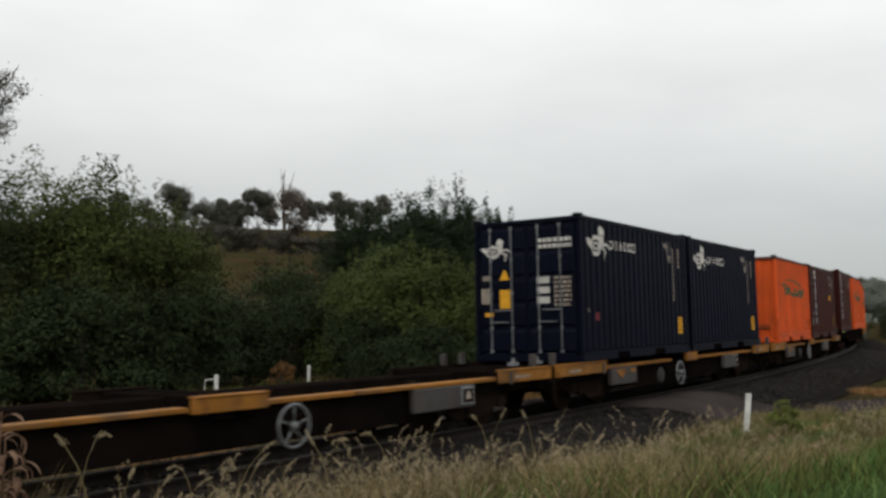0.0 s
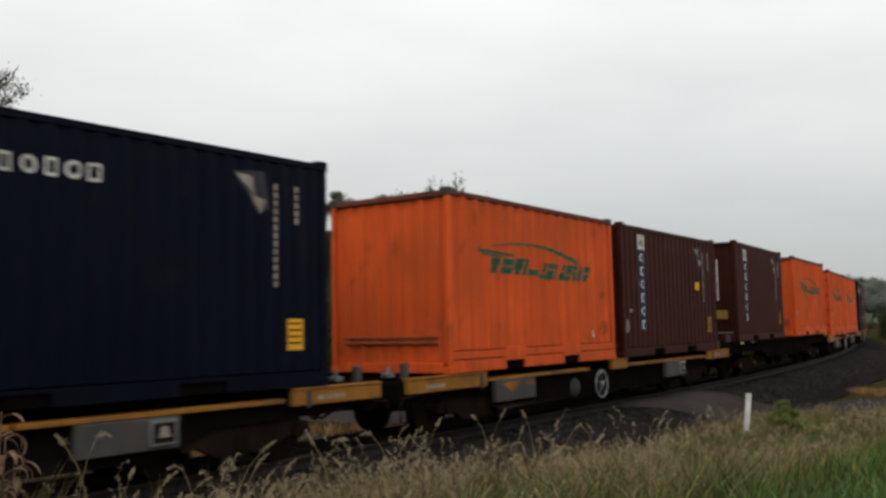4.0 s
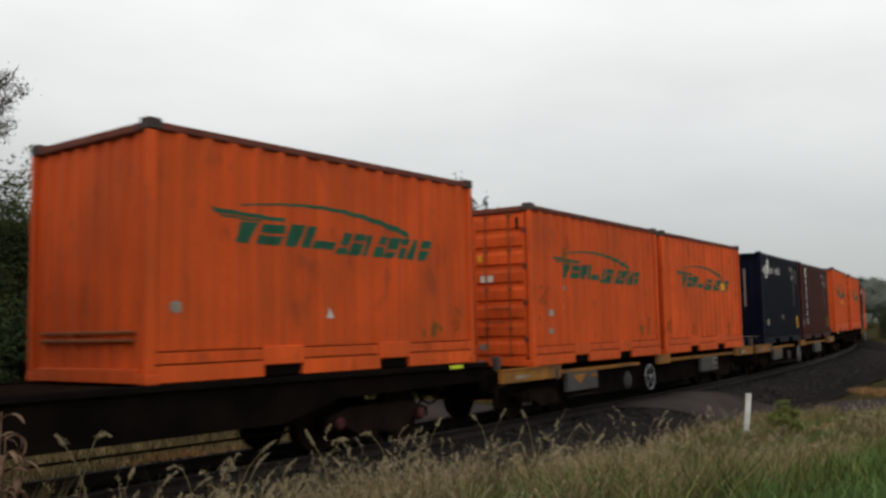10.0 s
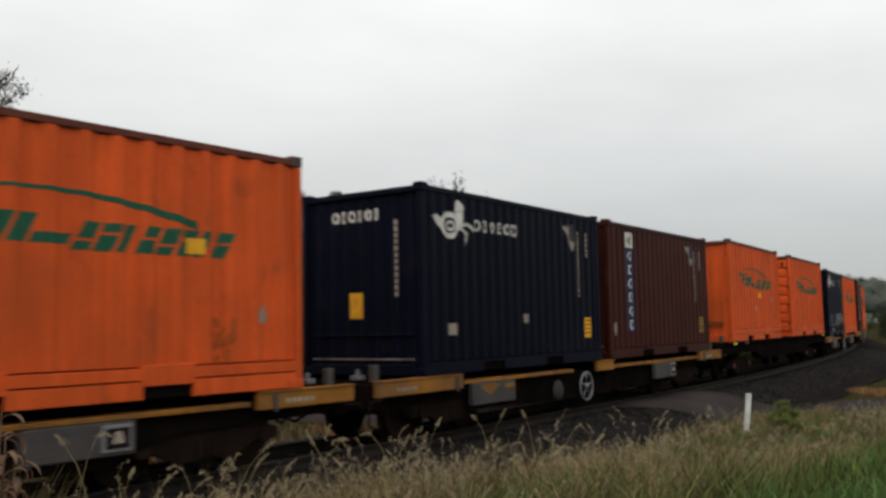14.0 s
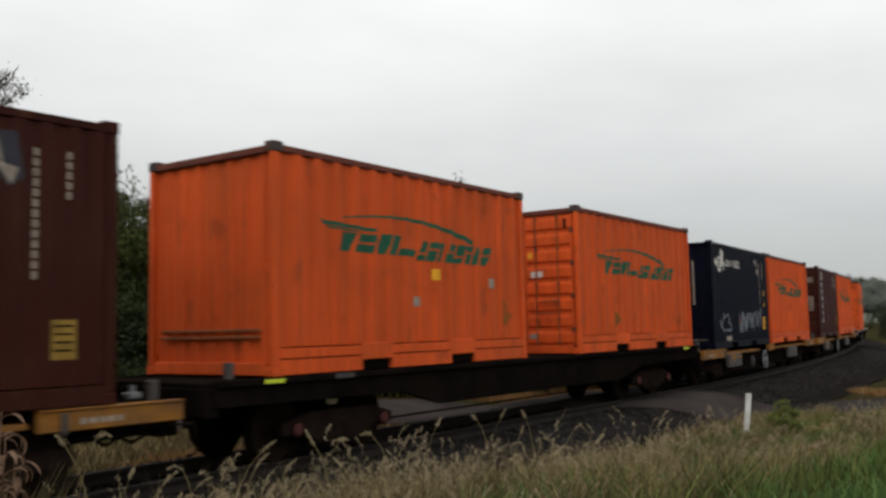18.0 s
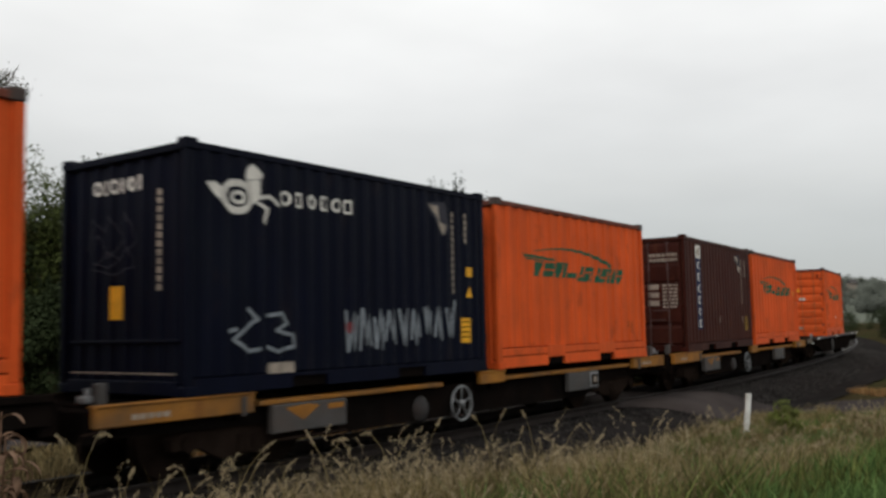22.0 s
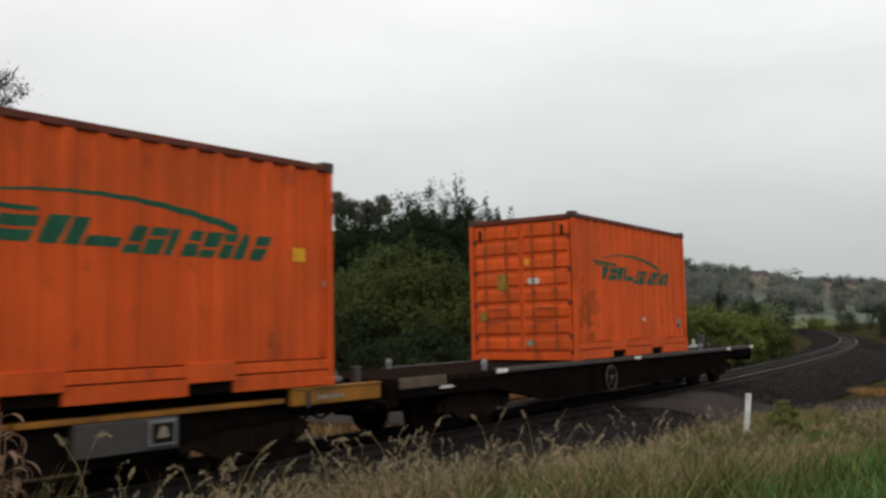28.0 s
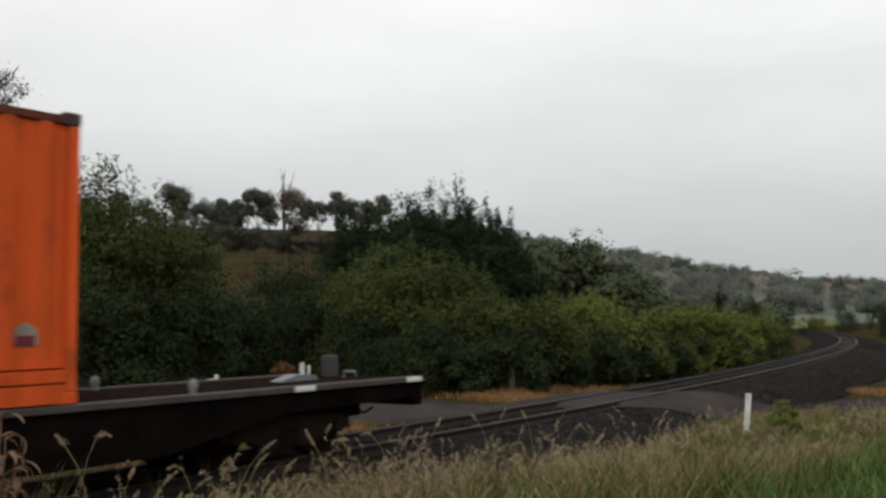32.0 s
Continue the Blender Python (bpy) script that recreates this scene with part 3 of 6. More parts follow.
        for sx in (-1, 1):
            d = part("door", ribbed_door(dw - 0.012, dh), paint, c, at=FRONT @ Matrix.Translation((sx * dw / 2, 0, 0.18)))
            for i in range(ribs):
                part("door_panel", rib, paint, d, at=Matrix.Translation((0, -0.001, i * dh / ribs)))
            barmat = {"navy": GALV, "maroon": DULL_BAR, "orange": ORANGE_DIRTY}[kind]
            for bx in (-0.27, 0.22):
                s = Shape().tube([(bx, -0.062, 0.0), (bx, -0.062, dh)], 0.0135, 8)
                for z in (0.03, 0.5, 1.2, 1.9, dh - 0.05):
                    s.cbox(bx - 0.030, bx + 0.030, -0.075, -0.034, z - 0.025, z + 0.025, 0.005)
                part("lock_bar", s, barmat, d)
                h = Shape().tube([(bx, -0.085, 0.62 if bx < 0 else 0.86), (bx + 0.40 * (1 if bx < 0 else -1), -0.085, 0.62 if bx < 0 else 0.86)], 0.014, 6)
                part("lock_handle", h, barmat, d)
            if kind == "orange":
                part("door_vent", Shape().cbox(sx * (dw / 2 - 0.16) - 0.025, sx * (dw / 2 - 0.16) + 0.025, -0.06, -0.03, dh - 0.30, dh - 0.09, 0.006), BROWN_STEEL, d, "dark slotted vent")
            for z in (0.3, 0.95, 1.6, 2.25):
                hx = sx * (dw / 2 - 0.02)
                part("hinge", Shape().cbox(hx - 0.04, hx + 0.04, -0.055, -0.03, z - 0.05, z + 0.05, 0.006), TOPRAIL if kind == "orange" else paint, d)
        part("gasket", Shape().box(-0.012, 0.012, -0.02, 0.02, 0.18, CH - 0.14), BLACK_STEEL, c, at=FRONT)
    # markings
    o = -HX
    if kind == "orange":
        m = NEAR
        part("swoosh_arc", painted(swoosh_arc(), pitch), GREEN_MARK, c, "dark green thin arc", at=m)
        for q in slanted_blocks():
            part("logo_block", painted(q, pitch), GREEN_MARK, c, at=m)
        if doors:
            part("door_plate", painted([rect(0.10, 0.20, 1.90, 2.02)], 0, 0.045), YELLOW_MARK, c, at=FRONT)
            part("door_plate", painted([rect(0.30, 0.42, 1.52, 1.64), rect(0.16, 0.27, 1.52, 1.64)], 0, 0.045), WHITE_MARK, c, at=FRONT)
            part("door_plate", painted([rect(0.10, 0.30, 0.30, 0.40)], 0, 0.045), FADED_MARK, c, at=FRONT)
            part("door_plate", painted([rect(-0.55, -0.30, 1.42, 1.74)], 0, 0.045), DULL_MARK, c, at=FRONT)
            part("door_plate", painted([rect(-0.98, -0.80, 0.80, 0.98)], 0, 0.045), DULL_MARK, c, at=FRONT)
    else:
        for m in (NEAR,):
            if kind == "navy":
                for q in seahorse_mark(o + 0.86, 2.33, 0.78):
                    part("emblem_piece", painted(q, pitch), WHITE_MARK, c, at=m)
                for q in block_row(o + 1.46, o + 2.86, 2.27, 2.46):
                    part("white_block", painted(q, pitch), WHITE_MARK, c, at=m)
            else:
                part("emblem_panel", painted([rect(o + 0.95, o + 1.32, 2.37, 2.70)], pitch), WHITE_MARK, c, "white square", at=m)
                part("emblem_figure", painted([disc(o + 1.13, 2.52, 0.11, 0.09), rect(o + 1.12, o + 1.22, 2.50, 2.66)], pitch, 0.007), FADED_MARK, c, at=m)
                part("blue_strip", painted([rect(o + 0.95, o + 1.32, 0.55, 2.37)], pitch), BLUE_MARK, c, "blue upright strip", at=m)
                for i in range(6):
                    z = 2.09 - i * 0.297
                    q = loop_mark(o + 1.135, z + 0.095, 0.105, 0.10, 0.030) if i % 2 == 0 else open_frame(o + 1.045, o + 1.225, z, z + 0.19, 0.030)
                    part("white_block", painted(q, pitch, 0.007), WHITE_MARK, c, at=m)
            tri = [(o + 4.50, 2.62), (o + 4.98, 2.66), (o + 5.06, 2.22), (o + 4.92, 2.12)]
            part("corner_emblem", painted([tri], pitch), SLATE_MARK, c, at=m)
            part("corner_emblem_figure", painted([[(o + 4.56, 2.60), (o + 4.80, 2.58), (o + 4.86, 2.36), (o + 4.76, 2.40)], [(o + 4.76, 2.38), (o + 5.00, 2.30), (o + 4.94, 2.14)]], pitch, 0.007), FADED_MARK, c, at=m)
            tagged(part("code_mark", painted([rect(o + 5.16, o + 5.21, z, z + 0.075) for z in np.arange(1.25, 2.55, 0.10)] + [rect(o + 5.50, o + 5.54, z, z + 0.075) for z in np.arange(2.05, 2.5, 0.10)], pitch), FADED_MARK, c, at=m), kind="stuff")
            part("data_sticker", painted([rect(o + 5.36, o + 5.62, 0.47, 0.86)], pitch), YELLOW_MARK if kind == "navy" else DULL_MARK, c, at=m)
            tagged(part("sticker_line", painted([rect(o + 5.40, o + 5.58, z, z + 0.02) for z in (0.55, 0.63, 0.71, 0.79)], pitch, 0.007), BLACK_STEEL, c, at=m), kind="stuff")
        if doors:
            plain, yellow = (WHITE_MARK, YELLOW_MARK) if kind == "navy" else (FADED_MARK, DULL_MARK)
            tagged(part("serial_mark", painted(bars(0.30, 1.02, 2.26, 2.50, 2, 3), 0, 0.045), plain, c, at=FRONT), kind="stuff")
            tagged(part("data_mark", painted(bars(0.62, 1.0, 1.10, 1.72, 7, 4), 0, 0.045), FADED_MARK, c, at=FRONT), kind="stuff")
            part("door_plate", painted([rect(0.24, 0.52, z, z + 0.13) for z in (1.16, 1.36, 1.56)], 0, 0.045), plain, c, at=FRONT)
            part("warning_triangle", painted([[(-0.62, 1.66), (-0.38, 1.66), (-0.50, 1.88)]], 0, 0.045), yellow, c, at=FRONT)
            part("data_sticker", painted([rect(-0.62, -0.38, 1.08, 1.46)], 0, 0.045), yellow, c, at=FRONT)
            part("door_plate", painted([rect(-1.02, -0.84, 1.66, 1.76), rect(-1.06, -0.86, 1.18, 1.50)], 0, 0.045), FADED_MARK, c, at=FRONT)
            part("door_sticker", painted([rect(-0.98, -0.78, 0.92, 1.0)], 0, 0.045), yellow, c, at=FRONT)
            for q in seahorse_mark(-0.70, 2.26, 0.50):
                part("emblem_piece", painted(q, 0, 0.045), plain, c, at=FRONT)
        elif kind == "navy":
            for q in block_row(-0.60, 0.40, 2.40, 2.58):
                part("white_block", painted(q, 0.305), WHITE_MARK, c, at=FRONT)
            tagged(part("code_mark", painted([rect(0.66, 0.71, z, z + 0.075) for z in np.arange(1.2, 2.4, 0.10)], 0.305), FADED_MARK, c, at=FRONT), kind="stuff")
            part("data_sticker", painted([rect(-0.24, 0.02, 0.88, 1.28)], 0.305), YELLOW_MARK, c, at=FRONT)
        else:
            tagged(part("code_mark", painted([rect(0.62, 0.67, z, z + 0.075) for z in np.arange(1.2, 2.4, 0.10)], 0.305), WHITE_MARK, c, at=FRONT), kind="stuff")
            part("data_sticker", painted([rect(0.55, 0.90, 0.66, 0.90)], 0.305), DULL_MARK, c, at=FRONT)
    return c


# ---------------------------------------------------------------- wagons
WHEEL_R = 0.42
ROLLERS = []          # (wheelset, its place) pairs that turn


def bogie(wagon, x, capped=False):
    b = part("bogie", Shape().cbox(x - 0.16, x + 0.16, -0.80, 0.80, 0.42, 0.66, 0.02), BLACK_STEEL, wagon)
    for sy in (-1, 1):
        ya, yb = (-0.98, -0.86) if sy < 0 else (0.86, 0.98)
        out = [(x - 1.08, 0.36), (x - 0.70, 0.36), (x - 0.42, 0.22), (x + 0.42, 0.22), (x + 0.70, 0.36), (x + 1.08, 0.36), (x + 1.08, 0.50), (x + 0.62, 0.62), (x - 0.62, 0.62), (x - 1.08, 0.50)]
        part("side_frame", Shape().prism(out, ya, yb), BROWN_STEEL, b)
        for k in (-0.10, 0.0, 0.10):
            part("spring", Shape().tube([(x + k, sy * 0.985, 0.26), (x + k, sy * 0.985, 0.46)], 0.045, 8), BROWN_STEEL, b)
        for dx in (-0.86, 0.86):
            part("axle_box", Shape().tube([(x + dx, sy * 0.84, WHEEL_R), (x + dx, sy * 1.02, WHEEL_R)], 0.10, 12), BROWN_STEEL, b)
            if capped:
                part("bearing_cap", Shape().tube([(x + dx, sy * 1.02, WHEEL_R), (x + dx, sy * 1.05, WHEEL_R)], [0.085, 0.06], 12), BEARING_RED, b, "dull red bearing cap")
    for dx in (-0.86, 0.86):
        w = Shape().tube([(0, -0.82, 0), (0, 0.82, 0)], 0.075, 10)
        for sy in (-1, 1):
            y = 0.535 * sy
            w.tube([(0, y - 0.065 * sy, 0), (0, y - 0.03 * sy, 0), (0, y - 0.03 * sy, 0), (0, y + 0.07 * sy, 0)], [WHEEL_R + 0.028, WHEEL_R + 0.028, WHEEL_R, WHEEL_R - 0.004], 28)
            for a in range(4):
                q = a * math.pi / 2
                w.tube([(0.2 * math.cos(q), y + 0.072 * sy, 0.2 * math.sin(q)), (0.2 * math.cos(q), y + 0.085 * sy, 0.2 * math.sin(q))], 0.045, 8)
        ws = part("wheelset", w, BROWN_STEEL, b)
        ws.location = (x + dx, 0, WHEEL_R)
        ROLLERS.append((ws, (x + dx, 0, WHEEL_R)))
    return b


def coupler(wagon, x, d):
    s = Shape().cbox(min(x, x + d * 0.42), max(x, x + d * 0.42), -0.07, 0.07, 0.60, 0.76, 0.015)
    s.cbox(min(x + d * 0.30, x + d * 0.50), max(x + d * 0.30, x + d * 0.50), -0.13, 0.12, 0.55, 0.80, 0.03)
    part("coupler", s, BROWN_STEEL, wagon)
    h = Shape().tube([(x, 0.30, 0.62), (x + d * 0.14, 0.31, 0.45), (x + d * 0.34, 0.28, 0.36), (x + d * 0.50, 0.24, 0.44)], 0.022, 6)
    part("brake_hose", h, BLACK_STEEL, wagon)


def handwheel(wagon, x, y, z, R, mat):
    s = Shape().ring((x, y, z), "y", R, 0.018, 26, 7)
    for k in range(5):
        a = 2 * math.pi * k / 5 + 0.3
        s.tube([(x + 0.05 * math.cos(a), y, z + 0.05 * math.sin(a)), (x + R * math.cos(a), y, z + R * math.sin(a))], 0.011, 6)
    s.tube([(x, y - 0.03, z), (x, y + 0.03, z)], 0.055, 12)
    w = part("handwheel", s, mat, wagon, smooth=True)
    part("spindle", Shape().tube([(x, y - math.copysign(0.03, y), z), (x, y - math.copysign(0.42, y), z)], 0.028, 8), BLACK_STEEL, w)


def skeletal_wagon(wheel_x=-0.87, patch=(-0.30, 0.44), box_a=(-4.82, -3.49), box_b=(2.75, 3.98), worn=True):
    """Fourteen and a half metre skeleton wagon with yellow bolster plates and a braking handwheel."""
    w = thing("container_wagon", "black skeletal container wagon with weathered yellow side plates", "railway wagon", "wagons of the train")
    zt = 0.94
    part("centre_sill", Shape().cbox(-7.0, 7.0, -0.20, 0.20, 0.50, 0.90, 0.015), BLACK_STEEL, w)
    for sy in (-1, 1):
        ya, yb = (-1.04, -0.96) if sy < 0 else (0.96, 1.04)
        yellow = WAGON_YELLOW if sy < 0 else BROWN_STEEL
        web = [(-7.0, 0.78), (7.0, 0.78), (7.0, 0.60), (4.6, 0.56), (3.7, 0.30), (-3.7, 0.30), (-4.6, 0.56), (-7.0, 0.60)]
        part("side_sill", Shape().prism(web, ya, yb), BLACK_STEEL, w)
        for xa, xb in ((-5.0, -1.25 if worn else patch[0] - 0.03), (patch[1] + (0.0 if worn else 0.03), 2.1), (2.16, 5.55)):
            part("sill_flange", Shape().cbox(xa, xb, -1.17 if sy < 0 else 0.94, -0.94 if sy < 0 else 1.17, 0.782, 0.84, 0.008), yellow, w, "weathered yellow edge strip" if sy < 0 else "dark brown edge strip")
        for xa, xb, zb in ((-7.25, -5.14, 0.725), (*patch, 0.755), (5.62, 7.25, 0.735)):
            y0, y1 = (-1.235, -1.14) if sy < 0 else (1.14, 1.235)
            s = Shape().cbox(xa, xb, y0, y1, zb, zt, 0.012)
            s.cbox(xa, xb, -1.255 if sy < 0 else 1.10, -1.10 if sy < 0 else 1.255, zt - 0.001, zt + 0.016, 0.004)
            p = part("bolster_plate", s, yellow, w, "weathered yellow side plate" if sy < 0 else "dark brown side plate")
            if xb - xa > 1.2:
                xm = xb - 0.18 if xa < 0 else xa + 0.25
                part("gusset", Shape().cbox(xm - 0.03, xm + 0.03, y0 - 0.03 if sy < 0 else y1, y0 if sy < 0 else y1 + 0.03, zb - 0.03, zt - 0.02, 0.008), GREY_STEEL, p)
                part("wagon_code", painted([rect(xa + 0.42 + 0.10 * i, xa + 0.49 + 0.10 * i, zb + 0.06, zb + 0.12) for i in range(5)], 0, 0.0),
                     FADED_MARK, p, at=Matrix.Translation((0, y0 - 0.004 if sy < 0 else y1 + 0.004, 0)))
    for x in (-6.8, -5.3, -0.1, 0.3, 5.8, 6.9):
        part("cross_bearer", Shape().cbox(x - 0.14, x + 0.14, -1.13, 1.13, 0.66, 0.925, 0.012), BLACK_STEEL, w)
    for x in (-4.0, -2.6, -1.3, 1.6, 2.9, 4.4):
        part("cross_bearer", Shape().cbox(x - 0.07, x + 0.07, -0.95, 0.95, 0.58, 0.775, 0.012), BLACK_STEEL, w)
    for sy in (-1, 1):
        def flip(sh, sy=sy):
            sh.v = [(x, y * -sy, z) for x, y, z in sh.v]
            return sh
        xa, xb = box_a
        b = part("equipment_box", flip(Shape().cbox(xa, xb, -1.20, -1.10, 0.43, 0.775, 0.012)), GREY_STEEL, w, "grey metal plate on the side")
        if worn:
            part("worn_paint", flip(painted([[(xa + 0.20, 0.73), (xa + 0.52, 0.56), (xa + 0.80, 0.72), (xa + 0.62, 0.755)], rect(xa + 0.97, xa + 1.26, 0.66, 0.73)], 0, 1.205)), WAGON_YELLOW, b, "worn yellow paint")
        part("step", flip(Shape().cbox(xa + 0.1, xb, -1.22, -1.02, 0.335, 0.365, 0.008)), BROWN_STEEL, w)
        xa, xb = box_b
        b = part("equipment_box", flip(Shape().cbox(xa, xb, -1.20, -1.10, 0.43, 0.775, 0.012)), GREY_STEEL, w, "grey metal plate with framed notice")
        part("notice_frame", flip(Shape().cbox(xb - 0.40, xb - 0.05, -1.225, -1.20, 0.47, 0.75, 0.01)), GALV, b)
        part("notice", flip(painted([rect(xb - 0.36, xb - 0.09, 0.505, 0.715)], 0, 1.23)), BROWN_STEEL, b)
        part("notice_figure", flip(painted([[(xb - 0.30, 0.56), (xb - 0.15, 0.56), (xb - 0.19, 0.68), (xb - 0.26, 0.68), ]], 0, 1.235)), FADED_MARK, b)
        handwheel(w, wheel_x, 1.24 * sy, 0.50, 0.262, GALV)
    xr = wheel_x - 0.80
    if worn:
        part("air_reservoir", Shape().tube([(xr, -1.10, 0.47), (xr, -1.08, 0.47), (xr, -1.03, 0.47), (xr, 1.03, 0.47), (xr, 1.08, 0.47), (xr, 1.10, 0.47)], [0.06, 0.15, 0.205, 0.205, 0.15, 0.06], 18), RESERVOIR, w, "dark grey air reservoir", smooth=True)
    part("brake_rod", Shape().tube([(-4.5, -0.5, 0.33), (4.5, -0.5, 0.33)], 0.018, 6), BROWN_STEEL, w)
    part("headstock", Shape().cbox(-7.28, -7.02, -1.10, 1.10, 0.56, 0.90, 0.015), BLACK_STEEL, w)
    part("headstock", Shape().cbox(7.02, 7.28, -1.10, 1.10, 0.56, 0.90, 0.015), BLACK_STEEL, w)
    for x in (-7.05, 7.0):
        for sy in (-1, 1):
            part("end_stop", Shape().cbox(x - 0.06, x + 0.06, sy * 1.0 - 0.05, sy * 1.0 + 0.05, 0.95, 1.17, 0.01), GREY_STEEL, w)
    for x, y in ((-6.95, -0.62), (7.05, -0.55)):
        part("twist_lock", Shape().cbox(x - 0.08, x + 0.08, y - 0.08, y + 0.08, 0.95, 1.02, 0.01).tube([(x, y, 1.02), (x, y, 1.10)], 0.035, 8), GALV, w)
    part("grab_rail", Shape().tube([(7.1, -1.21, 0.70), (7.38, -1.21, 0.68), (7.42, -1.21, 0.60), (7.42, -1.21, 0.36), (7.30, -1.21, 0.33)], 0.016, 6), BROWN_STEEL, w)
    part("grab_rail", Shape().tube([(-7.1, -1.21, 0.70), (-7.38, -1.21, 0.68), (-7.42, -1.21, 0.60), (-7.42, -1.21, 0.36), (-7.30, -1.21, 0.33)], 0.016, 6), BROWN_STEEL, w)
    for x in (-5.05, 5.05):
        bogie(w, x)
    coupler(w, -7.25, -1)
    coupler(w, 7.25, 1)
    return w


def flat_wagon(half, deck, long_tail):
    """Black flat wagon with a shallow frame; the long one ends the train with an open stretch of deck."""
    label = "long black flat wagon with an open rear deck" if long_tail else "black flat container wagon with yellow-green reflectors"
    w = thing("flat_wagon", label, "railway wagon", "wagons of the train")
    lo = deck - (0.64 if long_tail else 0.34)
    for sy in (-1, 1):
        ya, yb = (-1.20, -1.08) if sy < 0 else (1.08, 1.20)
        if long_tail:
            web = [(-half, deck - 0.06), (half, deck - 0.06), (half, deck - 0.30), (half - 2.6, deck - 0.32), (half - 4.4, lo), (-half + 4.4, lo), (-half + 2.6, deck - 0.32), (-half, deck - 0.30)]
        else:
            web = [(-half, deck - 0.06), (half, deck - 0.06), (half, deck - 0.30), (half - 3.4, lo), (half - 4.4, deck - 0.58), (-half + 4.4, deck - 0.58), (-half + 3.4, lo), (-half, deck - 0.30)]
        part("side_sill", Shape().prism(web, ya, yb), BLACK_STEEL, w)
        part("deck_edge", Shape().cbox(-half + (2.72 if long_tail else 0), half, -1.26 if sy < 0 else 1.10, -1.10 if sy < 0 else 1.26, deck - 0.075, deck, 0.008), DECK if long_tail else BLACK_STEEL, w, "worn grey deck edge" if long_tail else "")
    part("deck_plate", Shape().cbox(-half + 0.02, half - 0.02, -1.09, 1.09, deck - 0.07, deck - 0.02, 0.008), BROWN_STEEL, w)
    part("centre_sill", Shape().cbox(-half + 0.2, half - 0.2, -0.20, 0.20, lo + 0.05, deck - 0.075, 0.015), BLACK_STEEL, w)
    x = -half + 1.2
    while x < half - 1:
        part("cross_bearer", Shape().cbox(x - 0.05, x + 0.05, -1.07, 1.07, deck - 0.30, deck - 0.075, 0.01), BLACK_STEEL, w)
        x += 1.45
    for x in (-half, half):
        part("headstock", Shape().cbox(x - 0.10, x + 0.10, -1.15, 1.15, deck - 0.42, deck - 0.076, 0.015), BLACK_STEEL, w)
    bx = half - 2.35
    for x in (-bx, bx):
        bogie(w, x, not long_tail)
    coupler(w, -half - 0.05, -1)
    coupler(w, half + 0.05, 1)
    part("brake_rod", Shape().tube([(-bx + 1, -0.5, 0.33), (bx - 1, -0.5, 0.33)], 0.018, 6), BROWN_STEEL, w)
    if not long_tail:
        for x in (-half + 0.85, half - 0.9):
            part("reflector", Shape().cbox(x - 0.16, x + 0.16, -1.275, -1.26, deck - 0.066, deck - 0.016, 0.003), REFLECT, w, "yellow-green reflector")
        part("side_plate", Shape().cbox(-5.75, -5.38, -1.275, -1.26, deck - 0.07, deck - 0.005, 0.003), GREY_STEEL, w)
        for x in (-half + 0.35, half - 0.35):
            part("end_stop", Shape().cbox(x - 0.05, x + 0.05, -1.06, -0.96, deck, deck + 0.2, 0.01), GREY_STEEL, w)
    else:
        handwheel(w, -1.45, -1.24, deck - 0.40, 0.25, GREY_STEEL)
        for sy in (-1, 1):
            ya, yb = (-1.245, -1.205) if sy < 0 else (1.205, 1.245)
            part("end_plate", Shape().cbox(-half, -half + 1.15, ya, yb, deck - 0.17, deck - 0.015, 0.008), BROWN_PLATE, w, "pale brown worn end plate")
            for k in range(7):
                part("plank_end", Shape().cbox(-half + 1.22 + k * 0.21, -half + 1.37 + k * 0.21, ya + 0.02, yb + 0.02, deck - 0.12, deck - 0.03, 0.006), BROWN_STEEL, w)
        part("edge_marker", Shape().cbox(-half + 0.95, -half + 1.3, -1.262, -1.248, deck - 0.215, deck - 0.175, 0.003), POST_WHITE, w)
        for x in (-half + 2.75, -0.1, 6.2, half - 0.22):
            part("edge_marker", Shape().cbox(x - 0.17, x + 0.17, -1.275, -1.255, deck - 0.07, deck - 0.005, 0.004), POST_WHITE, w, "white edge marker")
        for x, y in ((-half + 2.6, -1.0), (-half + 2.6, 1.0), (4.7, -1.0), (4.7, 1.0)):
            part("twist_lock", Shape().tube([(x, y, deck - 0.03), (x, y, deck + 0.05), (x, y, deck + 0.05), (x, y, deck + 0.11), (x, y, deck + 0.16)], [0.045, 0.04, 0.058, 0.055, 0.03], 10), GALV, w)
        s = Shape().cbox(7.93, 8.15, 0.05, 0.22, deck - 0.02, deck + 0.31, 0.015)
        part("tail_box", s, GREY_STEEL, w, "grey metal box on the deck")
        part("folded_bracket", Shape().prism([(6.85, deck - 0.02), (7.55, deck - 0.02), (7.50, deck + 0.05), (7.15, deck + 0.07), (6.95, deck + 0.02)], -0.12, 0.12), GALV, w)
        part("marker_post", Shape().cbox(7.47, 7.53, 0.14, 0.19, deck - 0.02, deck + 0.22, 0.008), POST_WHITE, w)
        part("chain_hook", Shape().tube([(8.2, 0.0, deck - 0.02), (8.2, 0.0, deck + 0.06), (8.42, 0.0, deck + 0.05), (8.46, 0.0, deck - 0.02)], 0.025, 6), GALV, w)
    return w
# ---------------------------------------------------------------- ground
def smooth(a, b, v):
    k = min(max((v - a) / (b - a), 0.0), 1.0)
    return k * k * (3 - 2 * k)


def profile(v, pts):
    for (a, p), (b, q) in zip(pts, pts[1:]):
        if v <= b:
            return p + (q - p) * min(max((v - a) / (b - a), 0.0), 1.0)
    return pts[-1][1]


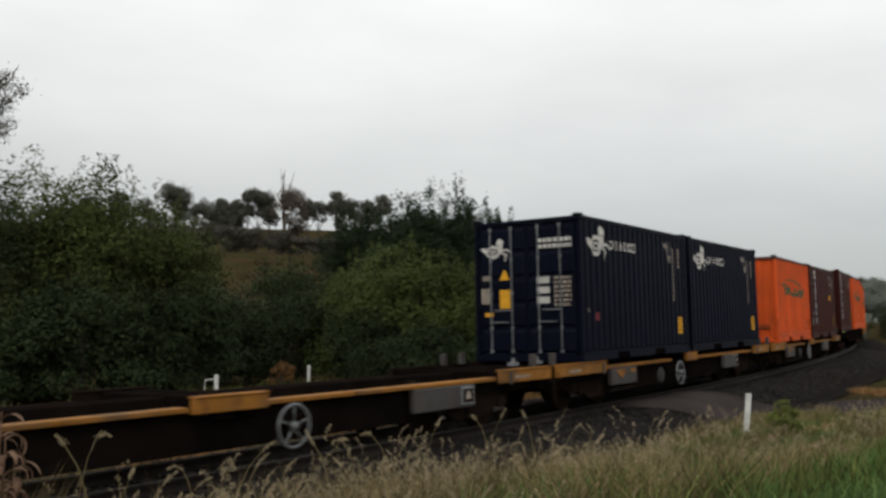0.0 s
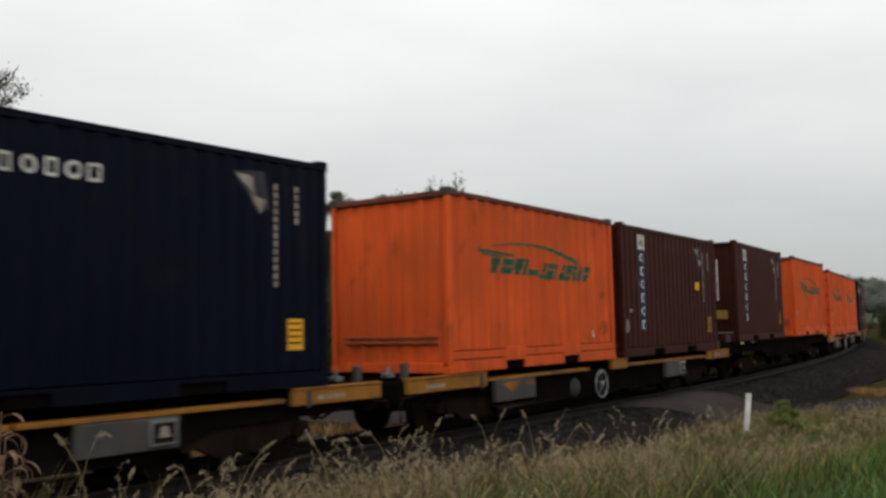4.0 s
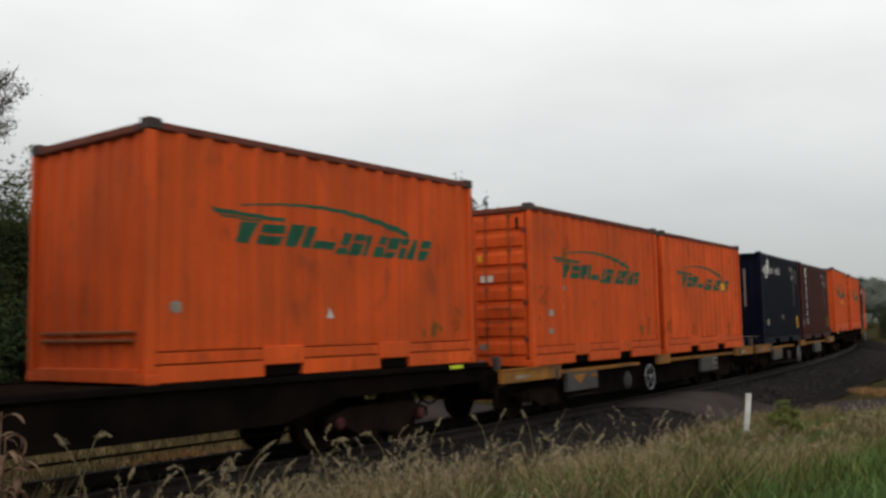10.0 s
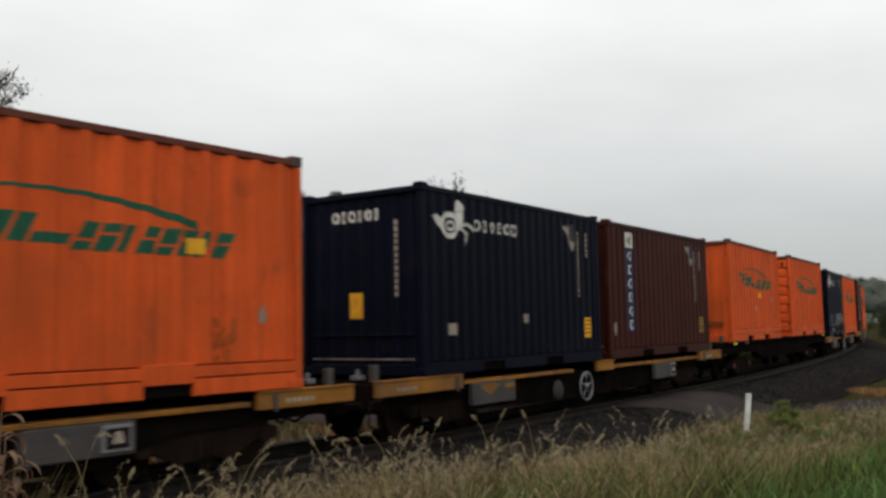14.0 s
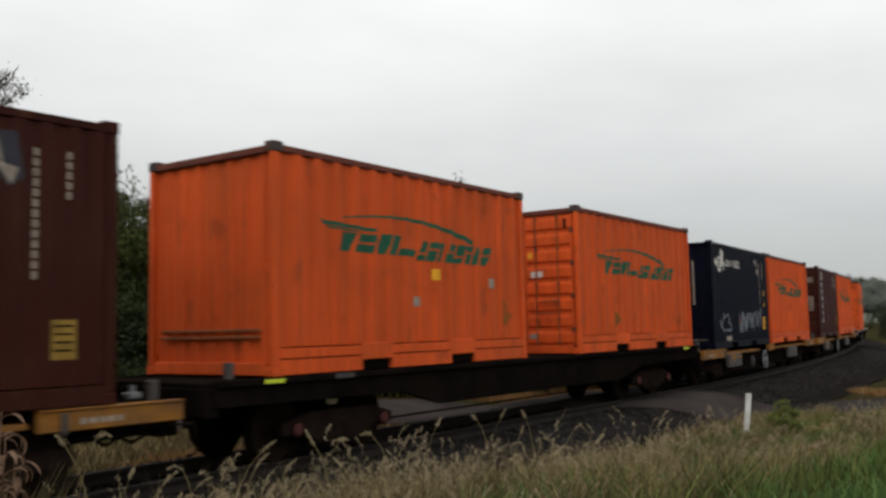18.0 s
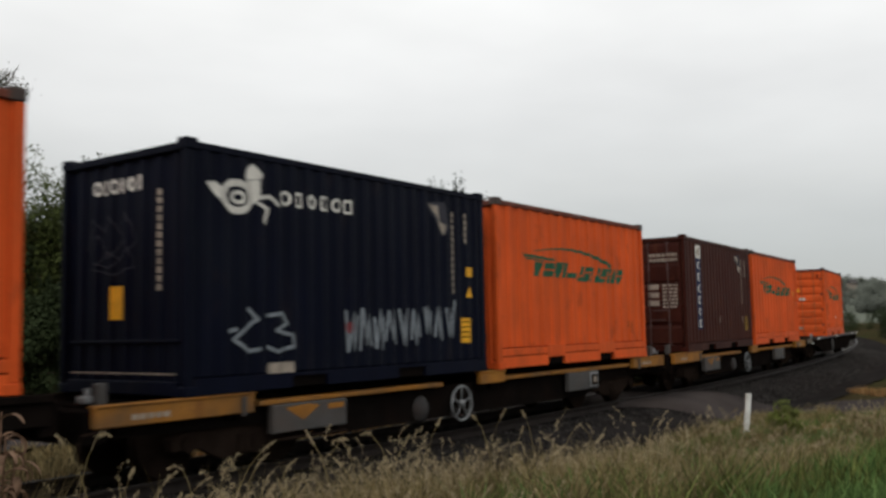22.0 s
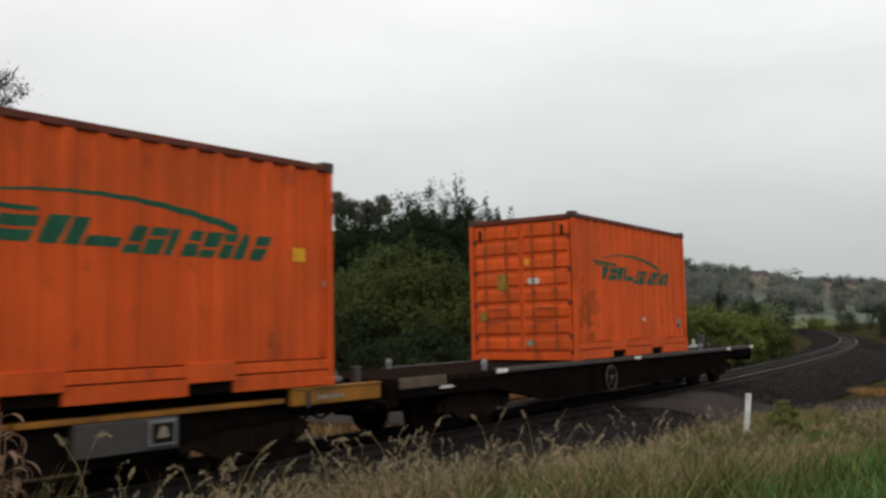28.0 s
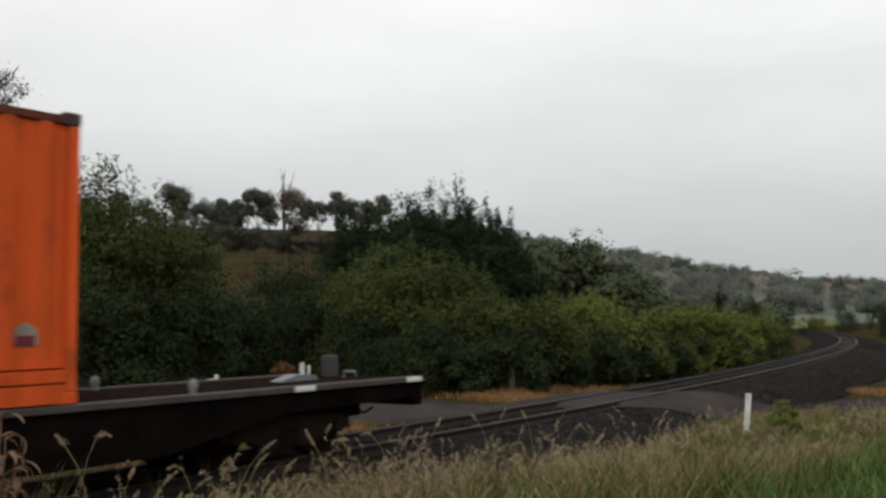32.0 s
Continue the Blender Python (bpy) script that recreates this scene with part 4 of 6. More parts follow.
RIDGE = ((-180, 6), (-60, 10), (-25, 15.0), (-8, 13.5), (-4, 12), (0, 9), (4, 4), (9, 1), (14, 0), (60, 0), (180, 6))
DISTANT = ((-180, 30), (-20, 38), (0, 40), (6, 39), (11, 35), (14.5, 28), (17, 22.5), (22, 14), (27, 9), (60, 8), (180, 30))


def ground_z(x, y):
    w, s = from_track(x, y)
    r, b = math.hypot(x, y), math.degrees(math.atan2(x, y))
    if w > 0:
        z = -0.50 + 0.22 * smooth(2.6, 4.2, w) + 0.45 * smooth(4.6, 8.5, w) + 0.30 * smooth(3.2, 5.4, w) * (1 - smooth(6, 13, y)) * (1 - smooth(5.4, 8.5, w))
    else:
        z = -0.50 + 0.20 * smooth(2.6, 5.0, -w)
    z += 0.05 * noise.noise((x * 0.35, y * 0.35, 0)) * smooth(2.8, 4.5, abs(w)) * (1 - smooth(60, 120, r))
    z += profile(b, RIDGE) * smooth(75, 175, r)
    z += profile(b, DISTANT) * smooth(260, 560, r) + 3.0 * noise.noise((x * 0.006, y * 0.006, 3)) * smooth(150, 400, r)
    return z


def axis(fine_lo, fine_hi, step, far, grow=1.13):
    out = list(np.arange(fine_lo, fine_hi + step / 2, step))
    d, v = step, out[-1]
    while v < far:
        d *= grow
        v += d
        out.append(v)
    d, v = step, out[0]
    while v > -far:
        d *= grow
        v -= d
        out.insert(0, v)
    return out


gx, gy = axis(-22, 32, 0.5, 2600), axis(2, 62, 0.5, 2600)
gs = Shape()
gs.v = [(x, y, ground_z(x, y)) for y in gy for x in gx]
nx = len(gx)
gs.f = [(j * nx + i, j * nx + i + 1, (j + 1) * nx + i + 1, (j + 1) * nx + i) for j in range(len(gy) - 1) for i in range(nx - 1)]
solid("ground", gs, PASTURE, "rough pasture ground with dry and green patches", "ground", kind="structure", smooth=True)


def swept(name, outline, s0, s1, step, mat, label, category, kind="structure", wobble=0.0):
    """A cross-section of (side, z) points drawn along the track; side runs towards the field beyond."""
    sh = Shape()
    n = len(outline)
    m = int((s1 - s0) / step) + 1
    for i in range(m):
        s = s0 + i * step
        for k, (o, z) in enumerate(outline):
            j = wobble * noise.noise((s * 1.7, k * 3.1, 5)) if 0 < k < n - 1 else 0
            x, y, h = on_track(s, o)
            sh.v.append((x, y, z + j))
    for i in range(m - 1):
        for k in range(n - 1):
            a = i * n + k
            sh.f.append((a, a + n, a + n + 1, a + 1))
    return solid(name, sh, mat, label, category, kind=kind, smooth=True)


bed = [(-3.3, -0.62), (-2.7, -0.46), (-2.3, -0.36), (-1.9, -0.25), (-1.6, -0.19), (-1.1, -0.165), (-0.62, -0.17), (-0.2, -0.18), (0.2, -0.18), (0.62, -0.17), (1.1, -0.165), (1.6, -0.19), (1.9, -0.25), (2.3, -0.36), (2.7, -0.46), (3.3, -0.62)]
swept("ballast_bed", bed, -176, 190, 0.4, BALLAST, "dark crushed stone ballast under the track", "ballast", wobble=0.035)


def rail_section(o):
    return [(o - 0.06, -0.150), (o - 0.06, -0.138), (o - 0.012, -0.125), (o - 0.010, -0.045), (o - 0.034, -0.032), (o - 0.034, -0.005), (o - 0.022, 0.0),
            (o + 0.022, 0.0), (o + 0.034, -0.005), (o + 0.034, -0.032), (o + 0.010, -0.045), (o + 0.012, -0.125), (o + 0.06, -0.138), (o + 0.06, -0.150), (o - 0.06, -0.150)]


for o in (-0.568, 0.568):
    swept("rail", rail_section(o), -176, 190, 1.0, RAIL_STEEL, "worn steel running rail with a polished head", "rail")
    swept("rail_head", [(o - 0.026, -0.004), (o - 0.024, 0.003), (o + 0.024, 0.003), (o + 0.026, -0.004)], -176, 190, 1.0, RAIL_HEAD, "bright worn running surface of the rail", "rail")

# gravel road over the track, then along its far side
road_line = [Vector(p) for p in ((70, 22.8), (40, 21.9), (22, 21.7), (13, 21.8), (8, 21.9), (4.5, 22.0), (1.5, 22.0), (-1.2, 21.8), (-4.8, 20.0), (-9.2, 15.6), (-15, 8), (-23, -2))]


def spline(pts, n):
    out = []
    for i in range(len(pts) - 1):
        p0, p1, p2, p3 = pts[max(i - 1, 0)], pts[i], pts[i + 1], pts[min(i + 2, len(pts) - 1)]
        for k in range(n):
            t = k / n
            out.append(0.5 * ((2 * p1) + (p2 - p0) * t + (2 * p0 - 5 * p1 + 4 * p2 - p3) * t * t + (3 * p1 - p0 - 3 * p2 + p3) * t ** 3))
    return out + [pts[-1]]


rs = Shape()
line = spline(road_line, 14)
cols = 13
for i, p in enumerate(line):
    d = (line[min(i + 1, len(line) - 1)] - line[max(i - 1, 0)]).normalized()
    nrm = Vector((-d.y, d.x))
    for k in range(cols):
        q = p + nrm * ((k / (cols - 1) - 0.5) * 3.5 + 0.25 * noise.noise((i * 0.3, k, 0)) * (1 if k in (0, cols - 1) else 0))
        w, s = from_track(q.x, q.y)
        edge = min(k, cols - 1 - k)
        z = max(ground_z(q.x, q.y), profile(w, bed)) + 0.05 + 0.02 * noise.noise((q.x, q.y, 1)) + 0.085 * (1 - smooth(1.3, 2.6, abs(w)))
        if edge == 0:
            z -= 0.10
        rs.v.append((q.x, q.y, z))
for i in range(len(line) - 1):
    for k in range(cols - 1):
        a = i * cols + k
        rs.f.append((a, a + cols, a + cols + 1, a + 1))
solid("road", rs, ROAD, "brown gravel farm road across the track", "road", kind="structure", smooth=True)


def spread(name, xs, ys, test, lift, mat, label, category):
    """A thin spread over the ground, kept where test(x, y) holds."""
    sh = Shape()
    n = len(xs)
    sh.v = [(x, y, ground_z(x, y) + lift + 0.3 * lift * noise.noise((x * 1.3, y * 1.3, 4))) for y in ys for x in xs]
    sh.f = [(j * n + i, j * n + i + 1, (j + 1) * n + i + 1, (j + 1) * n + i) for j in range(len(ys) - 1) for i in range(n - 1) if test((xs[i] + xs[i + 1]) / 2, (ys[j] + ys[j + 1]) / 2)]
    return solid(name, sh, mat, label, category, kind="structure", smooth=True)


def apron(x, y):
    w = from_track(x, y)[0] + 0.25 * noise.noise((x * 0.9, y * 0.9, 8))
    return y > 21.0 and 2.3 < w < 3.9


spread("gravel_apron", list(np.arange(-16, 34, 0.25)), list(np.arange(4, 60, 0.25)), apron, 0.05, BALLAST, "dark spilt ballast along the shoulders", "gravel")
spread("meadow", list(np.arange(48, 190, 3.0)), list(np.arange(150, 260, 3.0)), lambda x, y: 0.385 < x / y + 0.03 * noise.noise((x * 0.03, y * 0.03, 1)) < 0.44, 0.12, MEADOW, "pale green meadow below the distant hills", "meadow")


# ---------------------------------------------------------------- plants
def raw_mesh(name, verts, faces, mat, smooth=False):
    """A mesh from arrays; all faces have the same number of corners."""
    me = bpy.data.meshes.new(name)
    n = faces.shape[1]
    me.vertices.add(len(verts))
    me.vertices.foreach_set("co", verts.astype(np.float32).ravel())
    me.loops.add(faces.size)
    me.loops.foreach_set("vertex_index", faces.astype(np.int32).ravel())
    me.polygons.add(len(faces))
    me.polygons.foreach_set("loop_start", np.arange(0, faces.size, n, dtype=np.int32))
    me.materials.append(mat)
    me.update(calc_edges=True)
    return me


def unit(a):
    return a / np.maximum(np.linalg.norm(a, axis=1, keepdims=True), 1e-6)


def leaves(name, centres, out, size, mat, rng, slim=0.5, droop=0.0, mess=0.42):
    """Small four-cornered leaves or sprigs at the centres, their faces turned roughly outwards."""
    n = len(centres)
    nr = unit(out + rng.normal(0, mess, (n, 3)))
    a = unit(np.cross(nr, rng.normal(0, 1, (n, 3)) + np.array([0, 0, 0.2])))
    a[:, 2] -= droop
    a = unit(a)
    b = unit(np.cross(nr, a))
    L_ = size * rng.uniform(0.6, 1.4, (n, 1))
    W_ = L_ * slim * rng.uniform(0.7, 1.3, (n, 1))
    fold = nr * L_ * 0.18
    v = np.stack([centres - a * L_ * 0.5, centres + b * W_ * 0.5 - fold, centres + a * L_ * 0.5, centres - b * W_ * 0.5 - fold], 1).reshape(-1, 3)
    f = np.arange(4 * n).reshape(n, 4)
    return raw_mesh(name, v, f, mat)


def lobes_crown(rng, lobes, n, inner=0.25, knots=5.5):
    """Places on and in a set of uneven lobes (centre, radii): places and outward directions."""
    ar = np.array([l[1][0] * l[1][2] + l[1][0] * l[1][1] for l in lobes], float)
    pick = rng.choice(len(lobes), n, p=ar / ar.sum())
    c = np.array([l[0] for l in lobes], float)[pick]
    r = np.array([l[1] for l in lobes], float)[pick]
    d = unit(rng.normal(0, 1, (n, 3)))
    rad = np.where(rng.random(n) < inner, rng.uniform(0.45, 0.85, n), np.minimum(rng.normal(0.95, 0.08, n), 1.05))
    bumpy = 1 + 0.20 * np.sin(d[:, 0] * 7 + pick) * np.cos(d[:, 2] * 6 + pick * 2) + 0.10 * np.sin(d[:, 1] * 13 + pick * 3)
    p = c + d * r * (rad * bumpy)[:, None]
    ph = rng.uniform(0, 6.3, 6)                          # sprays stand out, with hollows between them
    q = p * knots
    g = np.sin(q[:, 0] + 1.3 * np.sin(0.7 * q[:, 2] + ph[0]) + ph[1]) * np.sin(q[:, 1] + ph[2]) + np.sin(1.7 * q[:, 2] + 1.1 * np.sin(0.8 * q[:, 0] + ph[3]) + ph[4]) * 0.8
    p = p - d * r * (0.34 * np.clip(-g, 0, 1))[:, None]
    return p, d * np.array([0.8, 0.8, 0.6]) + np.array([0, 0, 0.75])


def tree(name, x, y, lobes, n, size, mat, label, seed, trunk=0.14, bark=None, slim=0.5, category="tree", limbs=7, group="", inner=0.25, droop=0.0, lean=(0, 0)):
    """Trunk, limbs to the lobes, and a crown of many leaves. Lobes are relative to the foot."""
    rng = np.random.default_rng(seed)
    z = ground_z(x, y)
    t = thing(name, label, category, group, m=pose(x, y, z))
    p, d = lobes_crown(rng, lobes, n, inner, 0.40 / size)
    keep = p[:, 2] > 0.02
    part("crown", leaves("crown", p[keep], d[keep], size, mat, rng, slim, droop), mat, t)
    top = max(l[0][2] for l in lobes)
    cx, cy = np.mean([l[0][0] for l in lobes]), np.mean([l[0][1] for l in lobes])
    s = Shape()
    path = [(0, 0, -0.15), (0.06 * top * rng.normal() * 0.3, 0.0, top * 0.3), (cx * 0.5 + lean[0] * 0.5, cy * 0.5, top * 0.58), (cx + lean[0], cy + lean[1], top * 0.80)]
    s.tube(path, [trunk * 1.25, trunk, trunk * 0.65, trunk * 0.2], 8)
    part("trunk", s, bark or BARK, t)
    for i in range(min(limbs, len(lobes))):
        l = lobes[i]
        a = Vector(path[1]).lerp(Vector(path[2]), rng.uniform(0.0, 0.9))
        e = Vector(l[0]) + Vector((0, 0, l[1][2] * 0.4))
        mid = a.lerp(e, 0.5) + Vector((0, 0, -0.12 * (e - a).length))
        part("limb", Shape().tube([a, mid, e], [trunk * 0.45, trunk * 0.28, trunk * 0.07], 6), bark or BARK, t)
    return t


def shrub_lobes(rng, w, d, h, k, low=0.15):
    out = []
    for i in range(k):
        a, q = rng.uniform(0, 2 * math.pi), math.sqrt(rng.uniform(0, 1))
        zz = h * rng.uniform(low, 0.80)
        shrink = 1 - 0.55 * max(0, zz / h - 0.35)
        r = rng.uniform(0.13, 0.25) * min(w, h)
        out.append(((math.cos(a) * q * (w / 2 - r * 0.6) * shrink, math.sin(a) * q * (d / 2 - r * 0.5) * shrink, max(zz, r * 0.5)), (r * rng.uniform(0.9, 1.3), r, r * rng.uniform(0.75, 1.0))))
    out.append(((0, 0, h - 0.25 * h), (w * 0.28, d * 0.26, h * 0.24)))
    return out


def view_xy(px, dist):
    """A place dist metres ahead of the camera, at a sideways slope given in 1/1614ths."""
    return (px - 784) / 1614.0 * dist, dist


def shrub(px, dist, width, h, mat, label, seed, n=5000, size=0.115, k=30, **kw):
    x, y = view_xy(px, dist)
    rng = np.random.default_rng(seed + 500)
    h *= 0.95
    lob = shrub_lobes(rng, width, width * 0.8, h, k)
    tall_ = max(h, 2.0) / 10                              # upright shoots over the rounded lobes
    for c, r in list(lob):
        for q in range(3):
            a = rng.uniform(0, 2 * math.pi)
            u = rng.uniform(0.1, 0.75)
            lob.append(((c[0] + math.cos(a) * u * r[0], c[1] + math.sin(a) * u * r[1], c[2] + r[2] * math.sqrt(1 - u * u) + tall_ * 0.25), (tall_ * 0.24, tall_ * 0.24, tall_ * rng.uniform(0.5, 1.0))))
    return tree("shrub" if h < 3.2 else "tree", x, y, lob, int(n * 2.3), size, mat, label, seed, trunk=0.05 + 0.016 * h, **kw)


# thick hedge trees beyond the line
for px, dist, w_, h, mat, seed, n, lab in (
        (75, 25.5, 5.6, 6.9, LEAF_MID, 11, 9000, "tall dense green hedgerow tree"),
        (190, 25.5, 5.0, 6.7, LEAF_MID, 12, 9000, "tall dense green hedgerow tree"),
        (300, 27.0, 3.8, 5.5, LEAF_MID, 13, 6500, "dense green hedgerow tree beyond the track"),
        (-40, 24.5, 5.0, 6.4, LEAF_DARK, 14, 7000, "tall dark green hedgerow tree"),
        (150, 23.5, 4.0, 3.4, LEAF_DARK, 15, 5500, "dark green bushy tree beyond the track"),
        (290, 24.5, 3.4, 2.9, LEAF_DARK, 16, 5000, "dark green bushy shrub beyond the track"),
        (20, 22.8, 3.4, 2.6, LEAF_DARK, 17, 4500, "dark green bushy shrub beyond the track"),
        (395, 30.0, 3.0, 3.3, LEAF_DARK, 18, 4500, "dark green bushy tree beyond the track"),
        (512, 34.0, 4.6, 4.6, LEAF_DARK, 19, 6000, "dark green bushy tree in a gap"),
        (440, 29.0, 3.2, 2.9, LEAF_DARK, 35, 4500, "dark green bushy shrub beyond the track"),
        (530, 30.0, 3.2, 3.2, LEAF_DARK, 36, 4500, "dark green bushy shrub beyond the track"),
        (350, 25.0, 3.0, 3.4, LEAF_DARK, 37, 4500, "dark green bushy tree beyond the track"),
        (1498, 112.0, 3.4, 3.2, LEAF_DARK, 38, 2500, "dark rounded shrub beside the distant curve"),
        (1562, 88.0, 4.0, 3.0, LEAF_DARK, 39, 3000, "dark rounded shrub beside the distant curve"),
        (1440, 120.0, 5.0, 2.4, LEAF_LIGHT, 40, 2500, "yellow-green shrub beside the distant curve"),
        (690, 28.5, 5.6, 4.55, LEAF_MID, 20, 12000, "broad rounded mid-green tree beyond the track"),
        (800, 29.0, 3.8, 4.3, LEAF_MID, 21, 8000, "rounded mid-green tree beyond the track"),
        (860, 27.5, 3.4, 3.0, LEAF_MID, 22, 6500, "dense green shrub beyond the track"),
        (640, 27.0, 3.2, 2.5, LEAF_DARK, 23, 5500, "dark green bushy shrub beyond the track"),
        (760, 26.2, 3.0, 2.1, LEAF_DARK, 24, 4500, "dark green bushy shrub beyond the track"),
        (950, 28.5, 3.4, 2.8, LEAF_MID, 25, 6000, "green bushy shrub beyond the track"),
        (1010, 31.0, 3.2, 3.1, LEAF_LIGHT, 26, 6000, "yellow-green bushy shrub beyond the track"),
        (1090, 32.5, 3.4, 3.0, LEAF_LIGHT, 27, 6000, "yellow-green bushy shrub beyond the track"),
        (1050, 29.5, 2.8, 2.0, LEAF_DARK, 28, 4000, "dark green bushy shrub beyond the track"),
        (1170, 35.0, 3.6, 2.9, LEAF_LIGHT, 29, 6000, "yellow-green bushy shrub beyond the track"),
        (1250, 38.5, 3.6, 2.9, LEAF_LIGHT, 30, 5500, "yellow-green bushy shrub beyond the track"),
        (1140, 32.5, 2.6, 1.9, LEAF_MID, 31, 3500, "green bushy shrub beyond the track"),
        (1320, 43.0, 3.6, 2.7, LEAF_LIGHT, 32, 5000, "yellow-green bushy shrub beyond the track"),
        (1215, 36.0, 2.6, 1.8, LEAF_MID, 33, 3500, "green bushy shrub beyond the track"),
        # next seven dark shrubs are added to stand for shade low in the hedge
        (700, 25.2, 2.6, 1.7, LEAF_DARK, 141, 4000, "dark green bushy shrub beyond the track"),
        (815, 25.8, 2.4, 1.6, LEAF_DARK, 142, 4000, "dark green bushy shrub beyond the track"),
        (905, 26.4, 2.4, 1.9, LEAF_DARK, 143, 4000, "dark green bushy shrub beyond the track"),
        (985, 28.2, 2.2, 1.6, LEAF_DARK, 144, 3500, "dark green bushy shrub beyond the track"),
        (1110, 31.6, 2.2, 1.5, LEAF_DARK, 145, 3500, "dark green bushy shrub beyond the track"),
        (1185, 34.0, 2.2, 1.5, LEAF_DARK, 146, 3500, "dark green bushy shrub beyond the track"),
        (1285, 39.5, 2.4, 1.5, LEAF_DARK, 147, 3500, "dark green bushy shrub beyond the track"),
        (1272, 60.0, 1.3, 4.3, LEAF_PINE, 148, 1500, "slim dark conifer behind the hedge"),
        (1325, 62.0, 2.2, 3.6, LEAF_DARK, 149, 2500, "dark rounded tree behind the hedge"),
        (1365, 47.0, 2.6, 2.2, LEAF_MID, 34, 3500, "green bushy shrub beyond the track")):
    shrub(px, dist, w_, h, mat, lab, seed, n, group="hedge beyond the track")

# unseen trees carrying on the hedge and behind the viewer, added to cut skylight
for k, (s_, side_, h) in enumerate(((-17.5, 8.0, 6.8), (-22, 8.6, 7.2), (-27, 8.4, 6.6), (-33, 8.8, 7.4), (-40, 9.0, 7.0), (-48, 9.0, 7.0), (-22, -9.5, 7.5), (-28, -11, 8.0), (-35, -10.5, 7.4))):
    x, y, _ = on_track(s_, side_)
    tree("tree", x, y, shrub_lobes(np.random.default_rng(900 + k), 5.6, 5.0, h, 16), 3000, 0.34, LEAF_DARK, "tall dark green hedgerow tree", 910 + k, trunk=0.16, group="hedge beyond the track" if side_ > 0 else "trees behind the viewer", limbs=3)
for k, (x, y, h) in enumerate(((-9, -9, 8.5), (-4, -12, 8.0), (2, -14, 8.8), (-13, -4, 8.0), (8, -15, 8.0))):
    tree("tree", x, y, shrub_lobes(np.random.default_rng(930 + k), 6.0, 5.4, h, 16), 3000, 0.34, LEAF_DARK, "unseen dark green tree added to block light", 940 + k, trunk=0.18, group="trees behind the viewer", limbs=3)

# dark spreading tree behind the hedge
for px, dist, w_, h, seed, n in ((775, 52, 7.5, 10.3, 41, 9000), (700, 54, 6.5, 9.6, 42, 6500), (840, 51, 5.6, 9.0, 43, 6000), (625, 56, 6.0, 9.3, 44, 5000), (885, 49, 4.6, 7.4, 45, 4500), (920, 48, 3.0, 5.6, 46, 3000)):
    shrub(px, dist, w_, h, LEAF_PINE, "blackish green tree with upright sprigs", seed, int(n * 2.6), 0.165, slim=0.5, group="dark trees behind the hedge")


def gum(px, dist, top, low, width, seed, mat=LEAF_GUM, n=4200, lean=0.0):
    """A gum with a domed crown from low to top metres above the foot's level, on a clear trunk."""
    rng = np.random.default_rng(seed)
    x, y = view_xy(px, dist)
    z = ground_z(x, y)
    h0, h1, width = low - 1.6 - z, top - z, width * 1.45
    lob = []
    for i in range(20):
        a, q = rng.uniform(0, 2 * math.pi), math.sqrt(rng.uniform(0, 1))
        zz = rng.uniform(0.12, 0.86)
        wide = math.sqrt(max(0.12, 1 - max(0, zz - 0.35) ** 2 / 0.42))
        r = rng.uniform(0.09, 0.22) * width
        lob.append(((lean + math.cos(a) * q * (width / 2 - r) * wide, math.sin(a) * q * width * 0.4 * wide, h0 + (h1 - h0) * zz), (r * 1.15, r, min(r, (h1 - h0) * 0.22))))
    lob.append(((lean, 0, h1 - 0.2 * (h1 - h0)), (width * 0.22, width * 0.2, 0.16 * (h1 - h0))))
    return tree("gum_tree", x, y, lob, int(n * 1.6), 0.36, mat, "slender gum tree with a domed dark crown", seed, trunk=0.008 * h1 + 0.04, bark=BARK, slim=0.6, group="gum trees on the ridge", limbs=5)


for px, top, low, width, seed, n in (
        (307, 28.4, 19.4, 5.8, 61, 5200), (357, 25.8, 17.0, 4.4, 62, 4200), (392, 26.0, 18.8, 4.8, 63, 4200), (418, 25.8, 17.2, 4.2, 64, 3800), (436, 26.4, 22.6, 2.4, 65, 1500),
        (454, 27.2, 22.6, 5.4, 66, 3600), (476, 25.6, 21.0, 3.2, 67, 1600), (545, 25.8, 21.9, 3.4, 68, 1700), (563, 25.2, 22.1, 2.8, 69, 1300), (593, 26.6, 23.2, 4.2, 70, 2600),
        (622, 25.2, 19.5, 4.6, 71, 3200), (650, 25.4, 19.0, 4.6, 72, 3000), (678, 26.4, 23.0, 3.4, 73, 1800), (253, 25.8, 18.4, 5.0, 74, 3200), (205, 26.2, 18.4, 5.2, 75, 3200), (150, 26.4, 18.0, 5.6, 76, 3200)):
    gum(px, 178 + (seed % 5), top, low, width, seed, n=n)
gum(511, 175, 27.0, 18.6, 6.0, 77, LEAF_BROWN, 3600)
